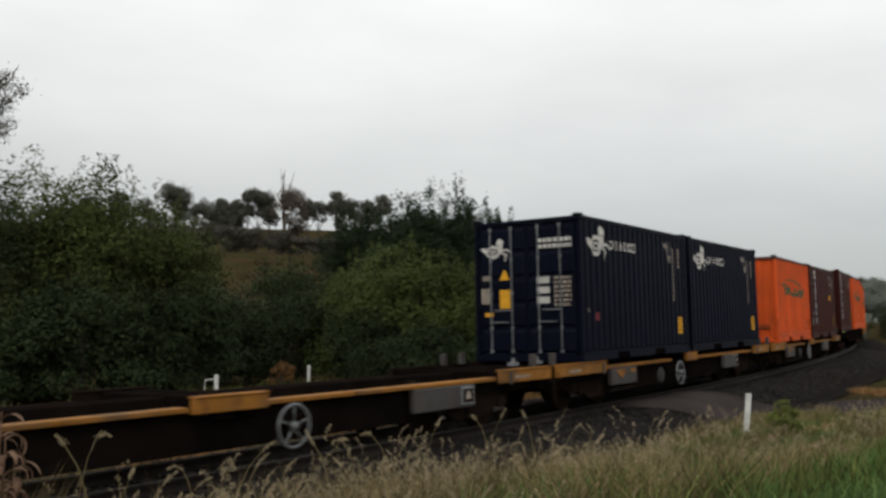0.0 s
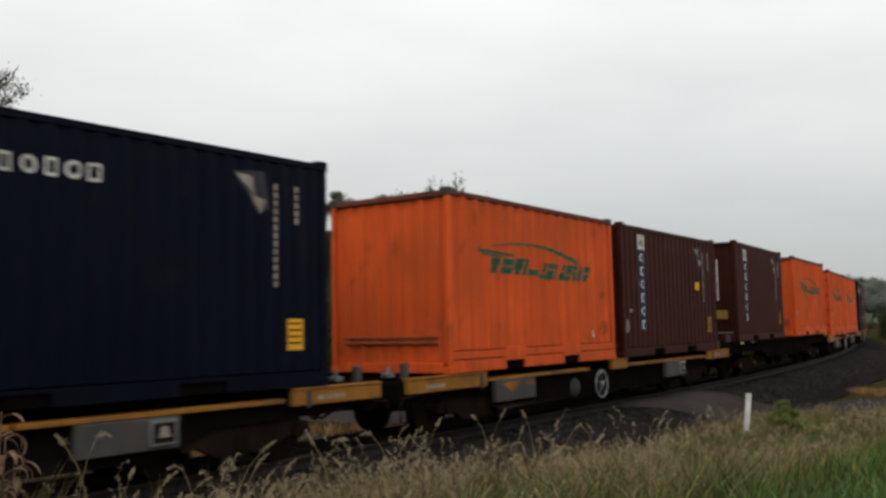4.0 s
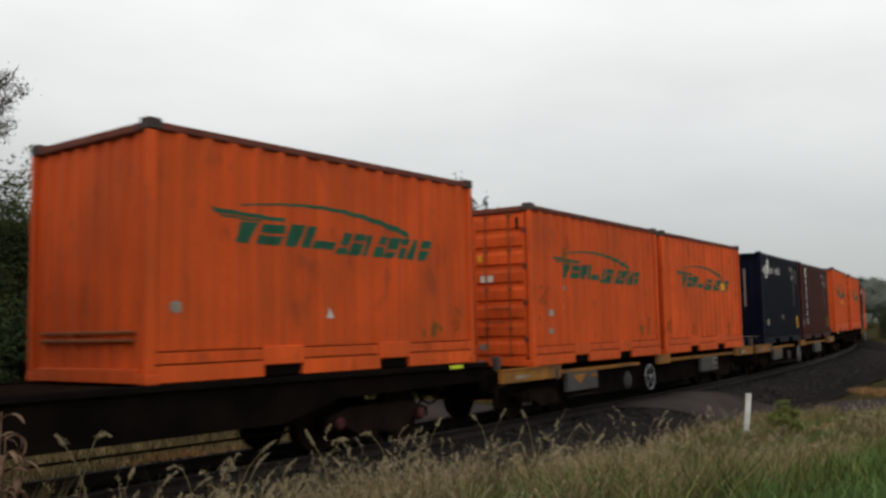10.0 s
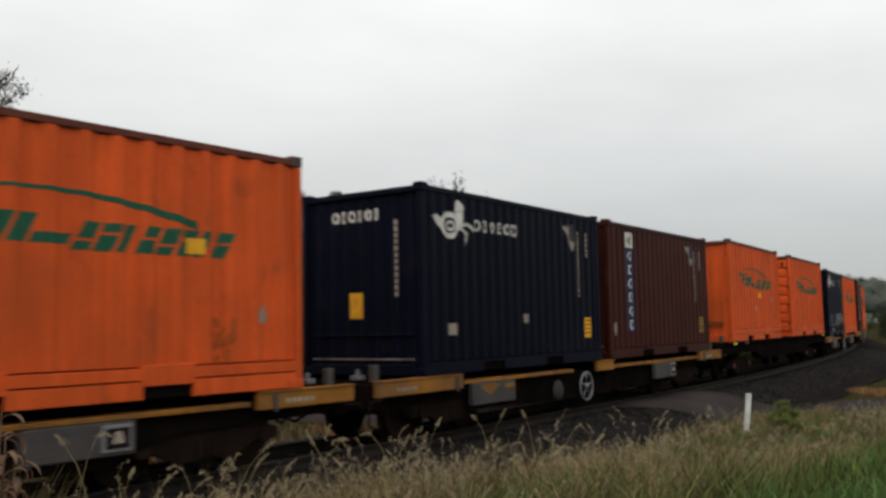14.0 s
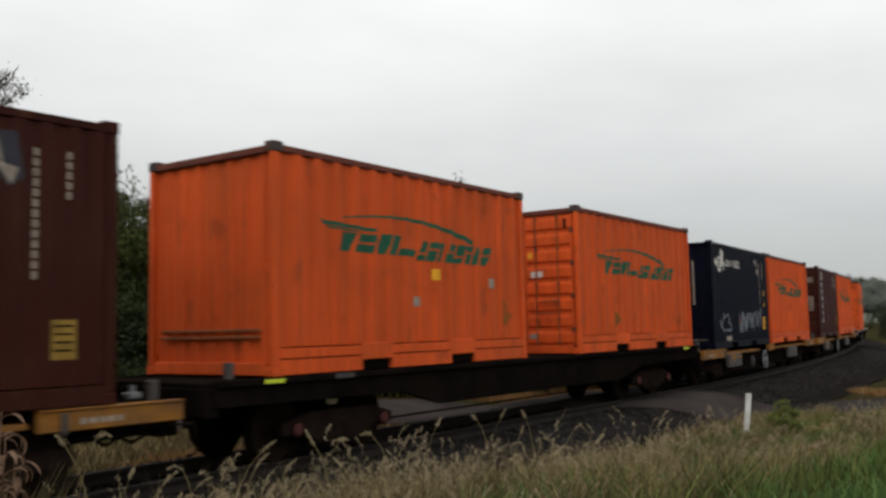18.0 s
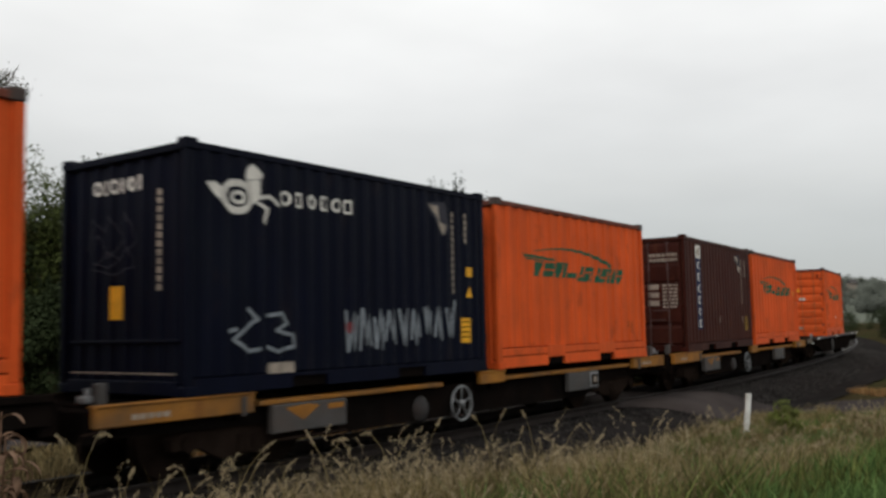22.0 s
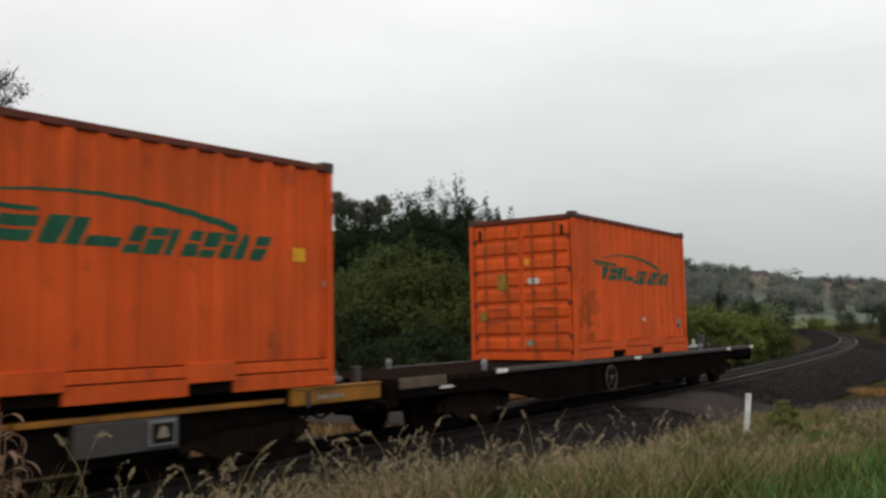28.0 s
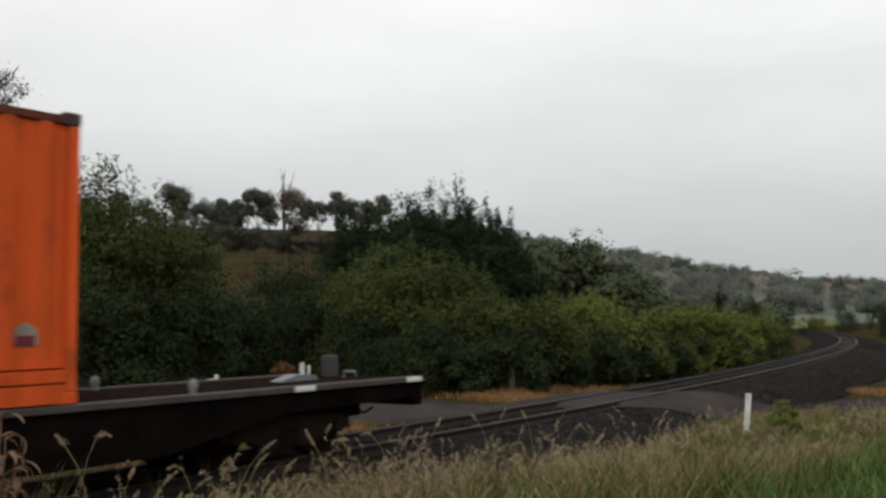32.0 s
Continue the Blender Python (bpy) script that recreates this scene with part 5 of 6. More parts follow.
# a dead gum that stands above the rest
x, y = view_xy(500, 176)
dg = thing("dead_gum_tree", "dead gum tree with a pale trunk and bare top", "tree", "gum trees on the ridge", m=pose(x, y, ground_z(x, y)))
part("trunk", Shape().tube([(0, 0, -0.3), (0.2, 0, 6), (-0.1, 0, 11), (0.1, 0, 16.5)], [0.40, 0.32, 0.2, 0.06], 8), BARK, dg)
for a, b, c in ((9.0, 2.4, 12.8), (10.0, -2.2, 13.4), (10.5, 2.2, 16.8), (8.0, -2.6, 11.6), (7.0, 2.8, 10.5), (12.0, -0.7, 17.4)):
    part("limb", Shape().tube([(0, 0, a), (b * 0.55, 0.2, (a + c) / 2), (b, 0.1, c)], [0.10, 0.06, 0.02], 6), BARK, dg)
    part("twig", Shape().tube([(b * 0.6, 0.2, (a + c) / 2 + 0.3), (b * 0.6 + 0.7, 0.4, c - 0.3)], [0.09, 0.03], 5), BARK, dg)

# undergrowth on the ridge
rng = np.random.default_rng(80)
for i in range(22):
    px = 250 + i * 21
    x, y = view_xy(px + rng.uniform(-8, 8), 165 + rng.uniform(-6, 8))
    tree("shrub", x, y, shrub_lobes(rng, 7, 5, rng.uniform(4.2, 5.4) * (0.75 if 520 < px < 590 else 1.0), 9), 1700, 0.42, LEAF_SCRUB, "dark scrub on the ridge below gum trees", 800 + i, trunk=0.1, group="scrub on the ridge", limbs=2, category="shrub")

# overhanging gum at the edge of view
rng = np.random.default_rng(90)
gx0, gy0 = view_xy(-152, 30)
g = thing("gum_tree", "tall gum tree with bare forked twigs and sparse leaves", "tree", "", m=pose(gx0, gy0, ground_z(gx0, gy0)))
part("trunk", Shape().tube([(0, 0, -0.2), (0.1, 0, 3), (0.3, 0, 6), (0.9, 0, 9.5)], [0.28, 0.24, 0.18, 0.08], 10), BARK, g)
tips = []
for i in range(16):
    z0 = rng.uniform(6.4, 9.2)
    a = Vector((0.2 + 0.05 * z0, 0, z0))
    e = Vector((rng.uniform(1.4, 3.15), rng.uniform(-0.8, 0.8), rng.uniform(8.0, 10.6)))
    mid = a.lerp(e, 0.5) + Vector((0, 0, rng.uniform(-0.4, 0.3)))
    part("limb", Shape().tube([a, mid, e], [0.085, 0.055, 0.02], 6), BARK, g)
    for k in range(5):
        q = mid.lerp(e, rng.uniform(0.2, 1.0))
        e2 = q + Vector((rng.uniform(-0.3, 0.6), rng.uniform(-0.4, 0.4), rng.uniform(-0.2, 0.6)))
        part("twig", Shape().tube([q, q.lerp(e2, 0.5) + Vector((0, 0, 0.05)), e2], [0.024, 0.016, 0.007], 5), BARK, g)
        tips.append(e2)
pc = np.array([np.array(t) + rng.normal(0, 0.15, 3) for i, t in enumerate(tips) if i % 2 for _ in range(90)])
part("crown", leaves("crown", pc, rng.normal(0, 1, pc.shape), 0.10, LEAF_GUM, rng, 0.35, 0.5), LEAF_GUM, g)


def wood(name, spots, size, per, mat, label, seed, kind="stuff"):
    """Many far crowns in one mesh: spots of (x, y, foot, width, height)."""
    rng = np.random.default_rng(seed)
    ps, ds = [], []
    for x, y, z, w_, h in spots:
        lob = [((rng.normal(0, 0.22) * w_, rng.normal(0, 0.2) * w_, h * rng.uniform(0.35, 0.8)), (w_ * rng.uniform(0.25, 0.4), w_ * 0.3, h * rng.uniform(0.18, 0.3))) for _ in range(6)]
        p, d = lobes_crown(rng, lob, per, knots=0.9 / size)
        ps.append(p + np.array([x, y, z]))
        ds.append(d)
    ob = new(name, leaves(name, np.concatenate(ps), np.concatenate(ds), size, mat, rng, 0.8, mess=0.35))
    return tagged(ob, label, "woodland", kind=kind)


rng = np.random.default_rng(101)
spots = []
for i in range(70):                                      # middle distance wood at the foot of the hills
    px = rng.uniform(900, 1330)
    dist = rng.uniform(95, 150)
    x, y = view_xy(px, dist)
    spots.append((x, y, ground_z(x, y) - 0.3, rng.uniform(6, 9), rng.uniform(8.0, 11.5) * (1 - 0.60 * smooth(960, 1230, px))))
wood("middle_wood", spots, 0.50, 2600, LEAF_MID_HAZE, "wood in the middle distance, greyed by painted haze", 102)
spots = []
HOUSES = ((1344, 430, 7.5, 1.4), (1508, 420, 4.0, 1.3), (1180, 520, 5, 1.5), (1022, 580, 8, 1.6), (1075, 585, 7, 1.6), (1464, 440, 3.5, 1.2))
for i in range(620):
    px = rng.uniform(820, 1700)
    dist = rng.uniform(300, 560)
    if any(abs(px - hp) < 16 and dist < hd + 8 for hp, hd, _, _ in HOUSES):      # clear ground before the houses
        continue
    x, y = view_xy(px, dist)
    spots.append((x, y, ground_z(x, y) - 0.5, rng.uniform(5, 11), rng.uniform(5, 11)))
wood("distant_wood", spots, 0.8, 540, LEAF_FAR_HAZE, "trees over distant hills, haze painted as pale grey-green", 103)
# ---------------------------------------------------------------- grass
def blades(name, xy, height, mat, seed, label, width=0.012, bend=0.45, parent=None, zoff=-0.02):
    """Bent tapering grass blades at the places xy."""
    rng = np.random.default_rng(seed)
    n = len(xy)
    z = np.array([ground_z(x, y) for x, y in xy]) + zoff
    foot = np.column_stack([xy, z])
    h = (height * rng.uniform(0.55, 1.25, n))[:, None]
    a = rng.uniform(0, 2 * math.pi, n)
    side = np.column_stack([np.cos(a), np.sin(a), np.zeros(n)])
    b = rng.uniform(0, 2 * math.pi, n)
    lean = np.column_stack([np.cos(b), np.sin(b), np.zeros(n)]) * (rng.uniform(0.1, 1.0, n)[:, None] * bend) * h
    wd = width * rng.uniform(0.6, 1.5, n)[:, None]
    up = np.array([0, 0, 1.0])
    mid = foot + up * h * 0.55 + lean * 0.35
    tip = foot + up * h * 0.95 + lean
    v = np.stack([foot - side * wd, foot + side * wd, mid - side * wd * 0.8, mid + side * wd * 0.8, tip], 1).reshape(-1, 3)
    i = np.arange(n)[:, None] * 5
    f = np.concatenate([i + np.array([[0, 1, 3]]), i + np.array([[0, 3, 2]]), i + np.array([[2, 3, 4]])], 0)
    ob = new(name, raw_mesh(name, v, f, mat))
    return tagged(ob, label, "grass", kind="stuff")


def scatter(n, seed, x0, x1, y0, y1, lo, hi, test, m=None):
    """n places in the box, lo to hi metres from the line and off the road, kept with the chance that test gives."""
    rng = np.random.default_rng(seed)
    cx, cy = X0 - math.cos(H0) / CURVE, Y0 + math.sin(H0) / CURVE
    out = []
    while len(out) < n:
        x, y, k = rng.uniform(x0, x1, 60000), rng.uniform(y0, y1, 60000), rng.random(60000)
        w = np.hypot(x - cx, y - cy) - 1 / CURVE
        ok = (w > lo) & (w < hi)
        if m is not None:
            ok &= (y > 4.2) & (abs(x) < 0.5 * y + m)
        for p, q, d, c in zip(x[ok].tolist(), y[ok].tolist(), w[ok].tolist(), k[ok].tolist()):
            if not on_road(p, q) and c < test(p, q, d):
                out.append((p, q))
    return np.array(out[:n])


def clumpy(x, y, f, seed):
    return smooth(-0.25, 0.35, noise.noise((x * f, y * f, seed)))


ROAD_XY = np.array([tuple(p)[:2] for p in line[::3]])
ROAD_CELLS = set()
for p in ROAD_XY:
    for i in range(-10, 11):
        for k in range(-10, 11):
            if i * i + k * k < 100:
                ROAD_CELLS.add((round(p[0] * 4) + i, round(p[1] * 4) + k))


def on_road(x, y):
    return (round(x * 4), round(y * 4)) in ROAD_CELLS


def in_view(x, y, m=1.0):
    return y > 4.2 and abs(x) < 0.50 * y + m


def tall(y):
    """Height of the rank grass: higher on the bank near the viewer."""
    return 0.34 + 0.42 * (1 - smooth(6, 13, y))


def greenness(x, y, w):
    return smooth(-1.9, 2.9, x + 1.3 * (w - 3.9) + 2.2 * noise.noise((x * 0.4, y * 0.4, 7)))


xy = scatter(46000, 201, -8, 12, 4.2, 20, 2.6, 7.0, lambda x, y, w: (0.05 + 0.95 * clumpy(x, y, 1.3, 1) * (0.25 + 0.75 * clumpy(x, y, 3.5, 2))) * (1 - 0.85 * greenness(x, y, w)) * smooth(2.5, 3.6, w) * (0.22 + 0.78 * smooth(-1.3, 0.9, x)), 1)
blades("dry_grass", xy, np.array([tall(y) * (0.4 + 0.62 * clumpy(x, y, 1.9, 21)) for x, y in xy]), GRASS_DRY, 202, "tall dry beige grass along the ballast", 0.006, 0.85)
xy = scatter(34000, 203, -8, 12, 4.2, 20, 2.9, 7.5, lambda x, y, w: (0.2 + 0.8 * clumpy(x, y, 1.1, 4)) * (1 - 0.75 * greenness(x, y, w)) * (0.25 + 0.75 * smooth(-1.3, 0.9, x)), 1)
blades("olive_grass", xy, np.array([0.8 * tall(y) * (0.45 + 0.58 * clumpy(x, y, 1.7, 22)) for x, y in xy]), GRASS_MIX, 204, "olive green and straw grass of the verge", 0.009, 0.8)
xy = scatter(50000, 205, -4, 14, 4.2, 24, 3.6, 40, lambda x, y, w: greenness(x, y, w) ** 1.5 * (1 - smooth(17.2, 18.6, y - 0.18 * (x - 7))), 2)
blades("green_grass", xy, np.array([0.62 * tall(y) * (0.55 + 0.6 * clumpy(x, y, 1.4, 23)) for x, y in xy]), GRASS_GREEN, 206, "fresh green grass of the verge", 0.010, 0.8)
xy = scatter(20000, 207, -16, 10, 4.5, 30, -7, -1.9, lambda x, y, w: (1 - smooth(0.8, 1.7, abs(w + 3.7 + 0.7 * noise.noise((x * 0.5, y * 0.5, 2))))) * (0.25 + 0.75 * clumpy(x, y, 0.8, 12)))
near_ = xy[:, 0] + 1.5 * np.sin(xy[:, 1]) < -3.6
blades("rusty_grass", xy[~near_], 0.22, GRASS_RUST, 208, "tan and rusty dead grass beyond the track", 0.012, 0.9)
blades("tan_grass", xy[near_], 0.22, GRASS_DRY, 213, "flattened tan grass beyond the track", 0.012, 0.9)
xy = scatter(4000, 209, 4.5, 18, 14, 27, 3, 40, lambda x, y, w: clumpy(x, y, 0.5, 9) if (22.3 < y < 26.5 and x > 11.5) or (15.4 < y < 17.2 and 5.7 < x < 7.0) else 0)
blades("rusty_grass", xy, 0.20, GRASS_RUST, 210, "rusty orange dead grass beside the road", 0.012, 0.9)
xy = scatter(9000, 211, -16, 22, 12, 55, -9.5, -5.5, lambda x, y, w: 0.8)
blades("hedge_grass", xy, 0.45, GRASS_MIX, 212, "rank grass at the foot of the hedge", 0.014, 0.5)


def seed_stalk(x, y, h, lean_x, lean_y, seed):
    """A drooping flowering stem with a feathery head."""
    rng = np.random.default_rng(seed)
    z = ground_z(x, y)
    st = thing("grass_stalk", "tall dry grass stalk with a drooping seed head", "grass stalk", "flowering grass stalks", m=pose(x, y, z - 0.03))
    pts = [Vector((lean_x * k ** 2.2, lean_y * k ** 2.2, h * (k - 0.14 * k ** 5))) for k in np.linspace(0, 1, 7)]
    part("stem", Shape().tube(pts, [0.005, 0.0045, 0.004, 0.004, 0.0035, 0.003, 0.0025], 5), GRASS_DRY, st)
    e, d = pts[-1], (pts[-1] - pts[-2]).normalized()
    side = 1 if lean_x > 0 else -1
    long_ = rng.uniform(0.06, 0.13)
    head = [e]
    nod = rng.uniform(-0.03, 0.08) if rng.random() < 0.8 else 0.28
    for k in range(6):
        d = (d + Vector((0.6 * nod * side, 0, -nod))).normalized()
        head.append(head[-1] + d * long_ / 6)
    r = rng.uniform(0.005, 0.008)
    hd = part("seed_head", Shape().tube([pts[-2].lerp(e, 0.4)] + head, [0.002, r * 0.3, r * 0.35, r * 0.35, r * 0.3, r * 0.25, r * 0.2, 0.0015], 5), SEED, st)
    k = rng.integers(0, 6, 64)
    taper = np.array([0.9, 1.25, 1.2, 1.0, 0.75, 0.45])[k][:, None]
    cs = np.array([tuple(head[i].lerp(head[i + 1], rng.random())) for i in k]) + rng.normal(0, r * 1.05, (64, 3)) * taper
    tagged(part("bristle", leaves("bristle", cs, rng.normal(0, 1, (64, 3)), 0.016, SEED, rng, 0.35, 0.2), SEED, hd), kind="stuff")


rng = np.random.default_rng(301)
STALKS = ((-2.15, 5.32, 1.2), (-1.81, 4.97, 1.2), (-2.13, 6.04, 0.85), (-1.73, 5.08, 0.97), (-1.55, 6.53, 0.93), (-1.62, 6.23, 0.86), (-1.32, 5.87, 0.93), (-1.27, 6.74, 0.76), (-1.74, 5.81, 0.84), (-1.07, 7.73, 0.85), (-0.77, 6.78, 0.96), (-0.64, 7.36, 0.9), (-0.49, 7.97, 0.79), (-0.33, 7.33, 0.97), (-0.2, 8.41, 0.89), (0.42, 9.0, 0.92), (0.55, 9.78, 0.8), (1.0, 9.89, 0.79), (1.34, 10.74, 0.56), (2.14, 12.72, 0.34), (2.89, 13.1, 0.4), (3.42, 14.47, 0.22), (4.89, 16.23, 0.22), (4.95, 15.65, 0.18), (3.73, 13.98, 0.32), (0.63, 8.78, 0.77))
for i, (x, y, top) in enumerate(STALKS):
    seed_stalk(x, y, (top - ground_z(x, y) + 0.03) / 0.87, rng.uniform(0.10, 0.26) * (1 if rng.random() < 0.75 else -1), rng.uniform(-0.1, 0.1), 310 + i)
done = 0
while done < 270:
    w, y = rng.uniform(3.0, 6.2), rng.uniform(4.5, 17.0)
    x = (0.585 * y - (9.32 - w)) / 0.811
    if in_view(x, y, 0.5) and not on_road(x, y) and rng.random() > 0.8 * greenness(x, y, w):
        seed_stalk(x, y, tall(y) * rng.uniform(0.75, 1.3), rng.uniform(0.05, 0.20) * (1 if rng.random() < 0.7 else -1), rng.uniform(-0.1, 0.1), 400 + done)
        done += 1

# feathery flower heads over the dry grass
rng = np.random.default_rng(640)
spots = scatter(2400, 641, -5, 8, 4.2, 17, 2.9, 6.8, lambda x, y, w: clumpy(x, y, 1.3, 1) ** 1.5 * (1 - 0.85 * greenness(x, y, w)) * (0.12 + 0.88 * smooth(-1.3, 0.9, x)), 0.5)
cen = []
for x, y in spots:
    z = ground_z(x, y) + tall(y) * (0.45 + 0.62 * clumpy(x, y, 1.9, 21)) * rng.uniform(0.55, 1.25)
    lean_a, far_ = rng.uniform(0, 2 * math.pi), rng.uniform(0.09, 0.19)
    for k in range(24):
        q = rng.uniform(0, 1)
        wide = 0.009 * (1.2 - q)
        cen.append((x + math.cos(lean_a) * q * q * far_ * 0.45 + rng.normal(0, wide), y + math.sin(lean_a) * q * q * far_ * 0.45 + rng.normal(0, wide), z + far_ * (q - 0.25 * q ** 3) + rng.normal(0, 0.006)))
tuft_xy = []
for px, dist, top in ((405, 5.6, 1.02), (520, 6.3, 0.84), (575, 6.5, 0.92), (640, 6.9, 0.86), (690, 7.2, 0.84), (745, 7.4, 0.82), (800, 7.7, 0.74), (868, 8.1, 0.82), (905, 8.4, 0.74), (965, 8.8, 0.78), (1040, 9.3, 0.66), (1150, 10.2, 0.62), (1190, 10.5, 0.56), (1270, 12.0, 0.5)):
    tx, ty = view_xy(px, dist)
    for k in range(26):                                   # bushy tufts crowned with plumes
        x, y = tx + rng.normal(0, 0.10), ty + rng.normal(0, 0.12)
        z = top - rng.uniform(0.04, 0.34) - abs(x - tx) * 0.9
        lean_a, far_ = rng.uniform(-1.2, 1.2) + (math.pi if rng.random() < 0.35 else 0), rng.uniform(0.08, 0.15)
        for _ in range(26):
            q = rng.uniform(0, 1)
            wide = 0.011 * (1.2 - q)
            cen.append((x + math.cos(lean_a) * q * q * far_ * 0.6 + rng.normal(0, wide), y + rng.normal(0, wide), z + far_ * (q - 0.45 * q ** 3) + rng.normal(0, 0.006)))
    tuft_xy += [(tx + rng.normal(0, 0.11), ty + rng.normal(0, 0.13), top) for _ in range(130)]
cen = np.array(cen)
tagged(new("flowering_grass", leaves("flowering_grass", cen, rng.normal(0, 1, cen.shape), 0.016, SEED, rng, 0.4, 0.2)), "pale feathery flower heads over dry grass", "grass", kind="stuff")

tuft_xy = np.array(tuft_xy)
blades("grass_tussock", tuft_xy[:, :2], np.array([(top - ground_z(x, y)) * 0.84 for x, y, top in tuft_xy]), GRASS_DRY, 652, "bushy tussocks of tall dry grass", 0.005, 0.45)

# a rank tussock and a wilted weed close to the viewer
rng = np.random.default_rng(650)
xy = np.column_stack([rng.normal(-2.20, 0.07, 700), rng.normal(4.46, 0.12, 700)])
blades("grass_tussock", xy, 1.0, GRASS_DRY, 651, "rank dry tussock of tall grass", 0.005, 0.4)
for i in range(10):
    seed_stalk(rng.normal(-2.16, 0.07), rng.normal(4.46, 0.10), rng.uniform(0.75, 1.15), rng.uniform(0.02, 0.10), rng.uniform(-0.1, 0.1), 660 + i)
zg = ground_z(-2.15, 4.42)
weed = thing("wilted_weed", "tall wilted weed with curled pinkish brown leaves", "weed", m=pose(-2.15, 4.42, zg))
for k in range(4):
    dx, dy, top = rng.uniform(-0.05, 0.10), rng.uniform(-0.08, 0.08), 1.42 - zg - 0.10 * k
    part("stem", Shape().tube([(dx * 0.3, dy * 0.3, -0.02), (dx * 0.7, dy * 0.7, top * 0.5), (dx, dy, top)], [0.010, 0.008, 0.004], 6), WILTED, weed)
    for j in range(11):
        z = top * rng.uniform(0.66, 1.0)
        a, L_, wd = rng.uniform(-1.3, 1.3), rng.uniform(0.09, 0.19), rng.uniform(0.012, 0.022)
        ca, sa = math.cos(a), math.sin(a)
        sh, curl = Shape(), rng.uniform(1.6, 3.4)
        px_, pz_, th = 0.0, 0.0, rng.uniform(0.4, 1.1)
        n = 8
        for i in range(n + 1):
            u = i / n
            w_ = wd * math.sin(math.pi * (0.12 + 0.86 * u)) ** 0.7
            for sd in (-1, 0, 1):
                sh.v.append((dx * z / top + ca * px_ - sa * sd * w_, dy * z / top + sa * px_ + ca * sd * w_, z + pz_ + (0.35 * w_ if sd else 0)))
            px_ += math.cos(th) * L_ / n
            pz_ += math.sin(th) * L_ / n
            th -= curl / n
        sh.f = [(3 * i + q, 3 * i + q + 1, 3 * i + q + 4, 3 * i + q + 3) for i in range(n) for q in (0, 1)]
        part("leaf", sh, WILTED, weed, smooth=True)

# loose ballast stones on the shoulders
rng = np.random.default_rng(500)
n = 26000
ss, ww = rng.uniform(-14, 48, n), np.where(rng.random(n) < 0.6, rng.uniform(0.7, 3.2, n), rng.uniform(-2.6, 0.7, n))
ww = np.where(abs(abs(ww) - 0.568) < 0.08, ww * 0.8, ww)
base = np.array([(*on_track(s, -w)[:2], profile(w, bed) + 0.005) for s, w in zip(ss, ww)])
octa = np.array([(1, 0, 0), (0, 1, 0), (-1, 0, 0), (0, -1, 0), (0, 0, 0.8), (0, 0, -0.8)], float)
vs = base[:, None, :] + octa[None] * rng.uniform(0.6, 1.4, (n, 6, 1)) * rng.uniform(0.016, 0.042, (n, 1, 1))
tri = np.array([(0, 1, 4), (1, 2, 4), (2, 3, 4), (3, 0, 4), (1, 0, 5), (2, 1, 5), (3, 2, 5), (0, 3, 5)])
fs = (np.arange(n)[:, None, None] * 6 + tri[None]).reshape(-1, 3)
tagged(new("ballast_stones", raw_mesh("ballast_stones", vs.reshape(-1, 3), fs, STONE)), "loose dark crushed stones of the ballast", "ballast", kind="stuff")

# sleepers, showing their tops in the ballast
bed_thing = thing("track", "timber sleepers bedded in dark ballast", "railway track", kind="structure")
sl = Shape().cbox(-0.11, 0.11, -1.0, 1.0, -0.30, -0.172, 0.012).mesh("sleeper", SLEEPER)
for i in range(150):
    x, y, h = on_track(-14 + i * 0.66)
    part("sleeper", sl, SLEEPER, bed_thing, at=pose(x, y, 0, 0, 0, 90 - math.degrees(h)))

# white guide post, leaning a little
px_, py_ = view_xy(1313, 16.0)
gp = thing("guide_post", "white painted timber guide post leaning in the grass", "post", m=pose(px_, py_, ground_z(px_, py_) - 0.05, 0, 4.5, 0))
part("post", Shape().cbox(-0.045, 0.045, -0.03, 0.03, 0, 0.84, 0.008), POST_WHITE, gp)
part("cap", Shape().cbox(-0.047, 0.047, -0.032, 0.032, 0.838, 0.85, 0.004), POST_WHITE, gp)

x, y = view_xy(1382, 15.4)
tree("weed_bush", x, y, shrub_lobes(np.random.default_rng(17), 0.66, 0.5, 0.74, 9), 1700, 0.05, LEAF_LIGHT, "low yellow-green weed bush beside the post", 351, trunk=0.015, limbs=4, category="shrub")

# small white markers beyond the line
for px, dist, h, arm in ((386, 21.5, 0.84, True), (548, 27.0, 0.74, False)):
    x, y = view_xy(px, dist)
    mk = thing("marker_post", "short white painted marker post beyond the track", "post", m=pose(x, y, ground_z(x, y)))
    part("post", Shape().cbox(-0.045, 0.045, -0.03, 0.03, -0.1, h, 0.01), POST_WHITE, mk)
    if arm:
        part("arm", Shape().tube([(-0.045, 0, h - 0.10), (-0.26, 0, h - 0.13), (-0.28, 0, h - 0.34)], 0.016, 6), POST_WHITE, mk)
x, y = view_xy(500, 27.5)
tree("shrub", x, y, shrub_lobes(np.random.default_rng(7), 0.9, 0.8, 0.9, 6), 500, 0.10, LEAF_RED, "small rust-brown dead shrub", 350, trunk=0.03, limbs=3, category="shrub")


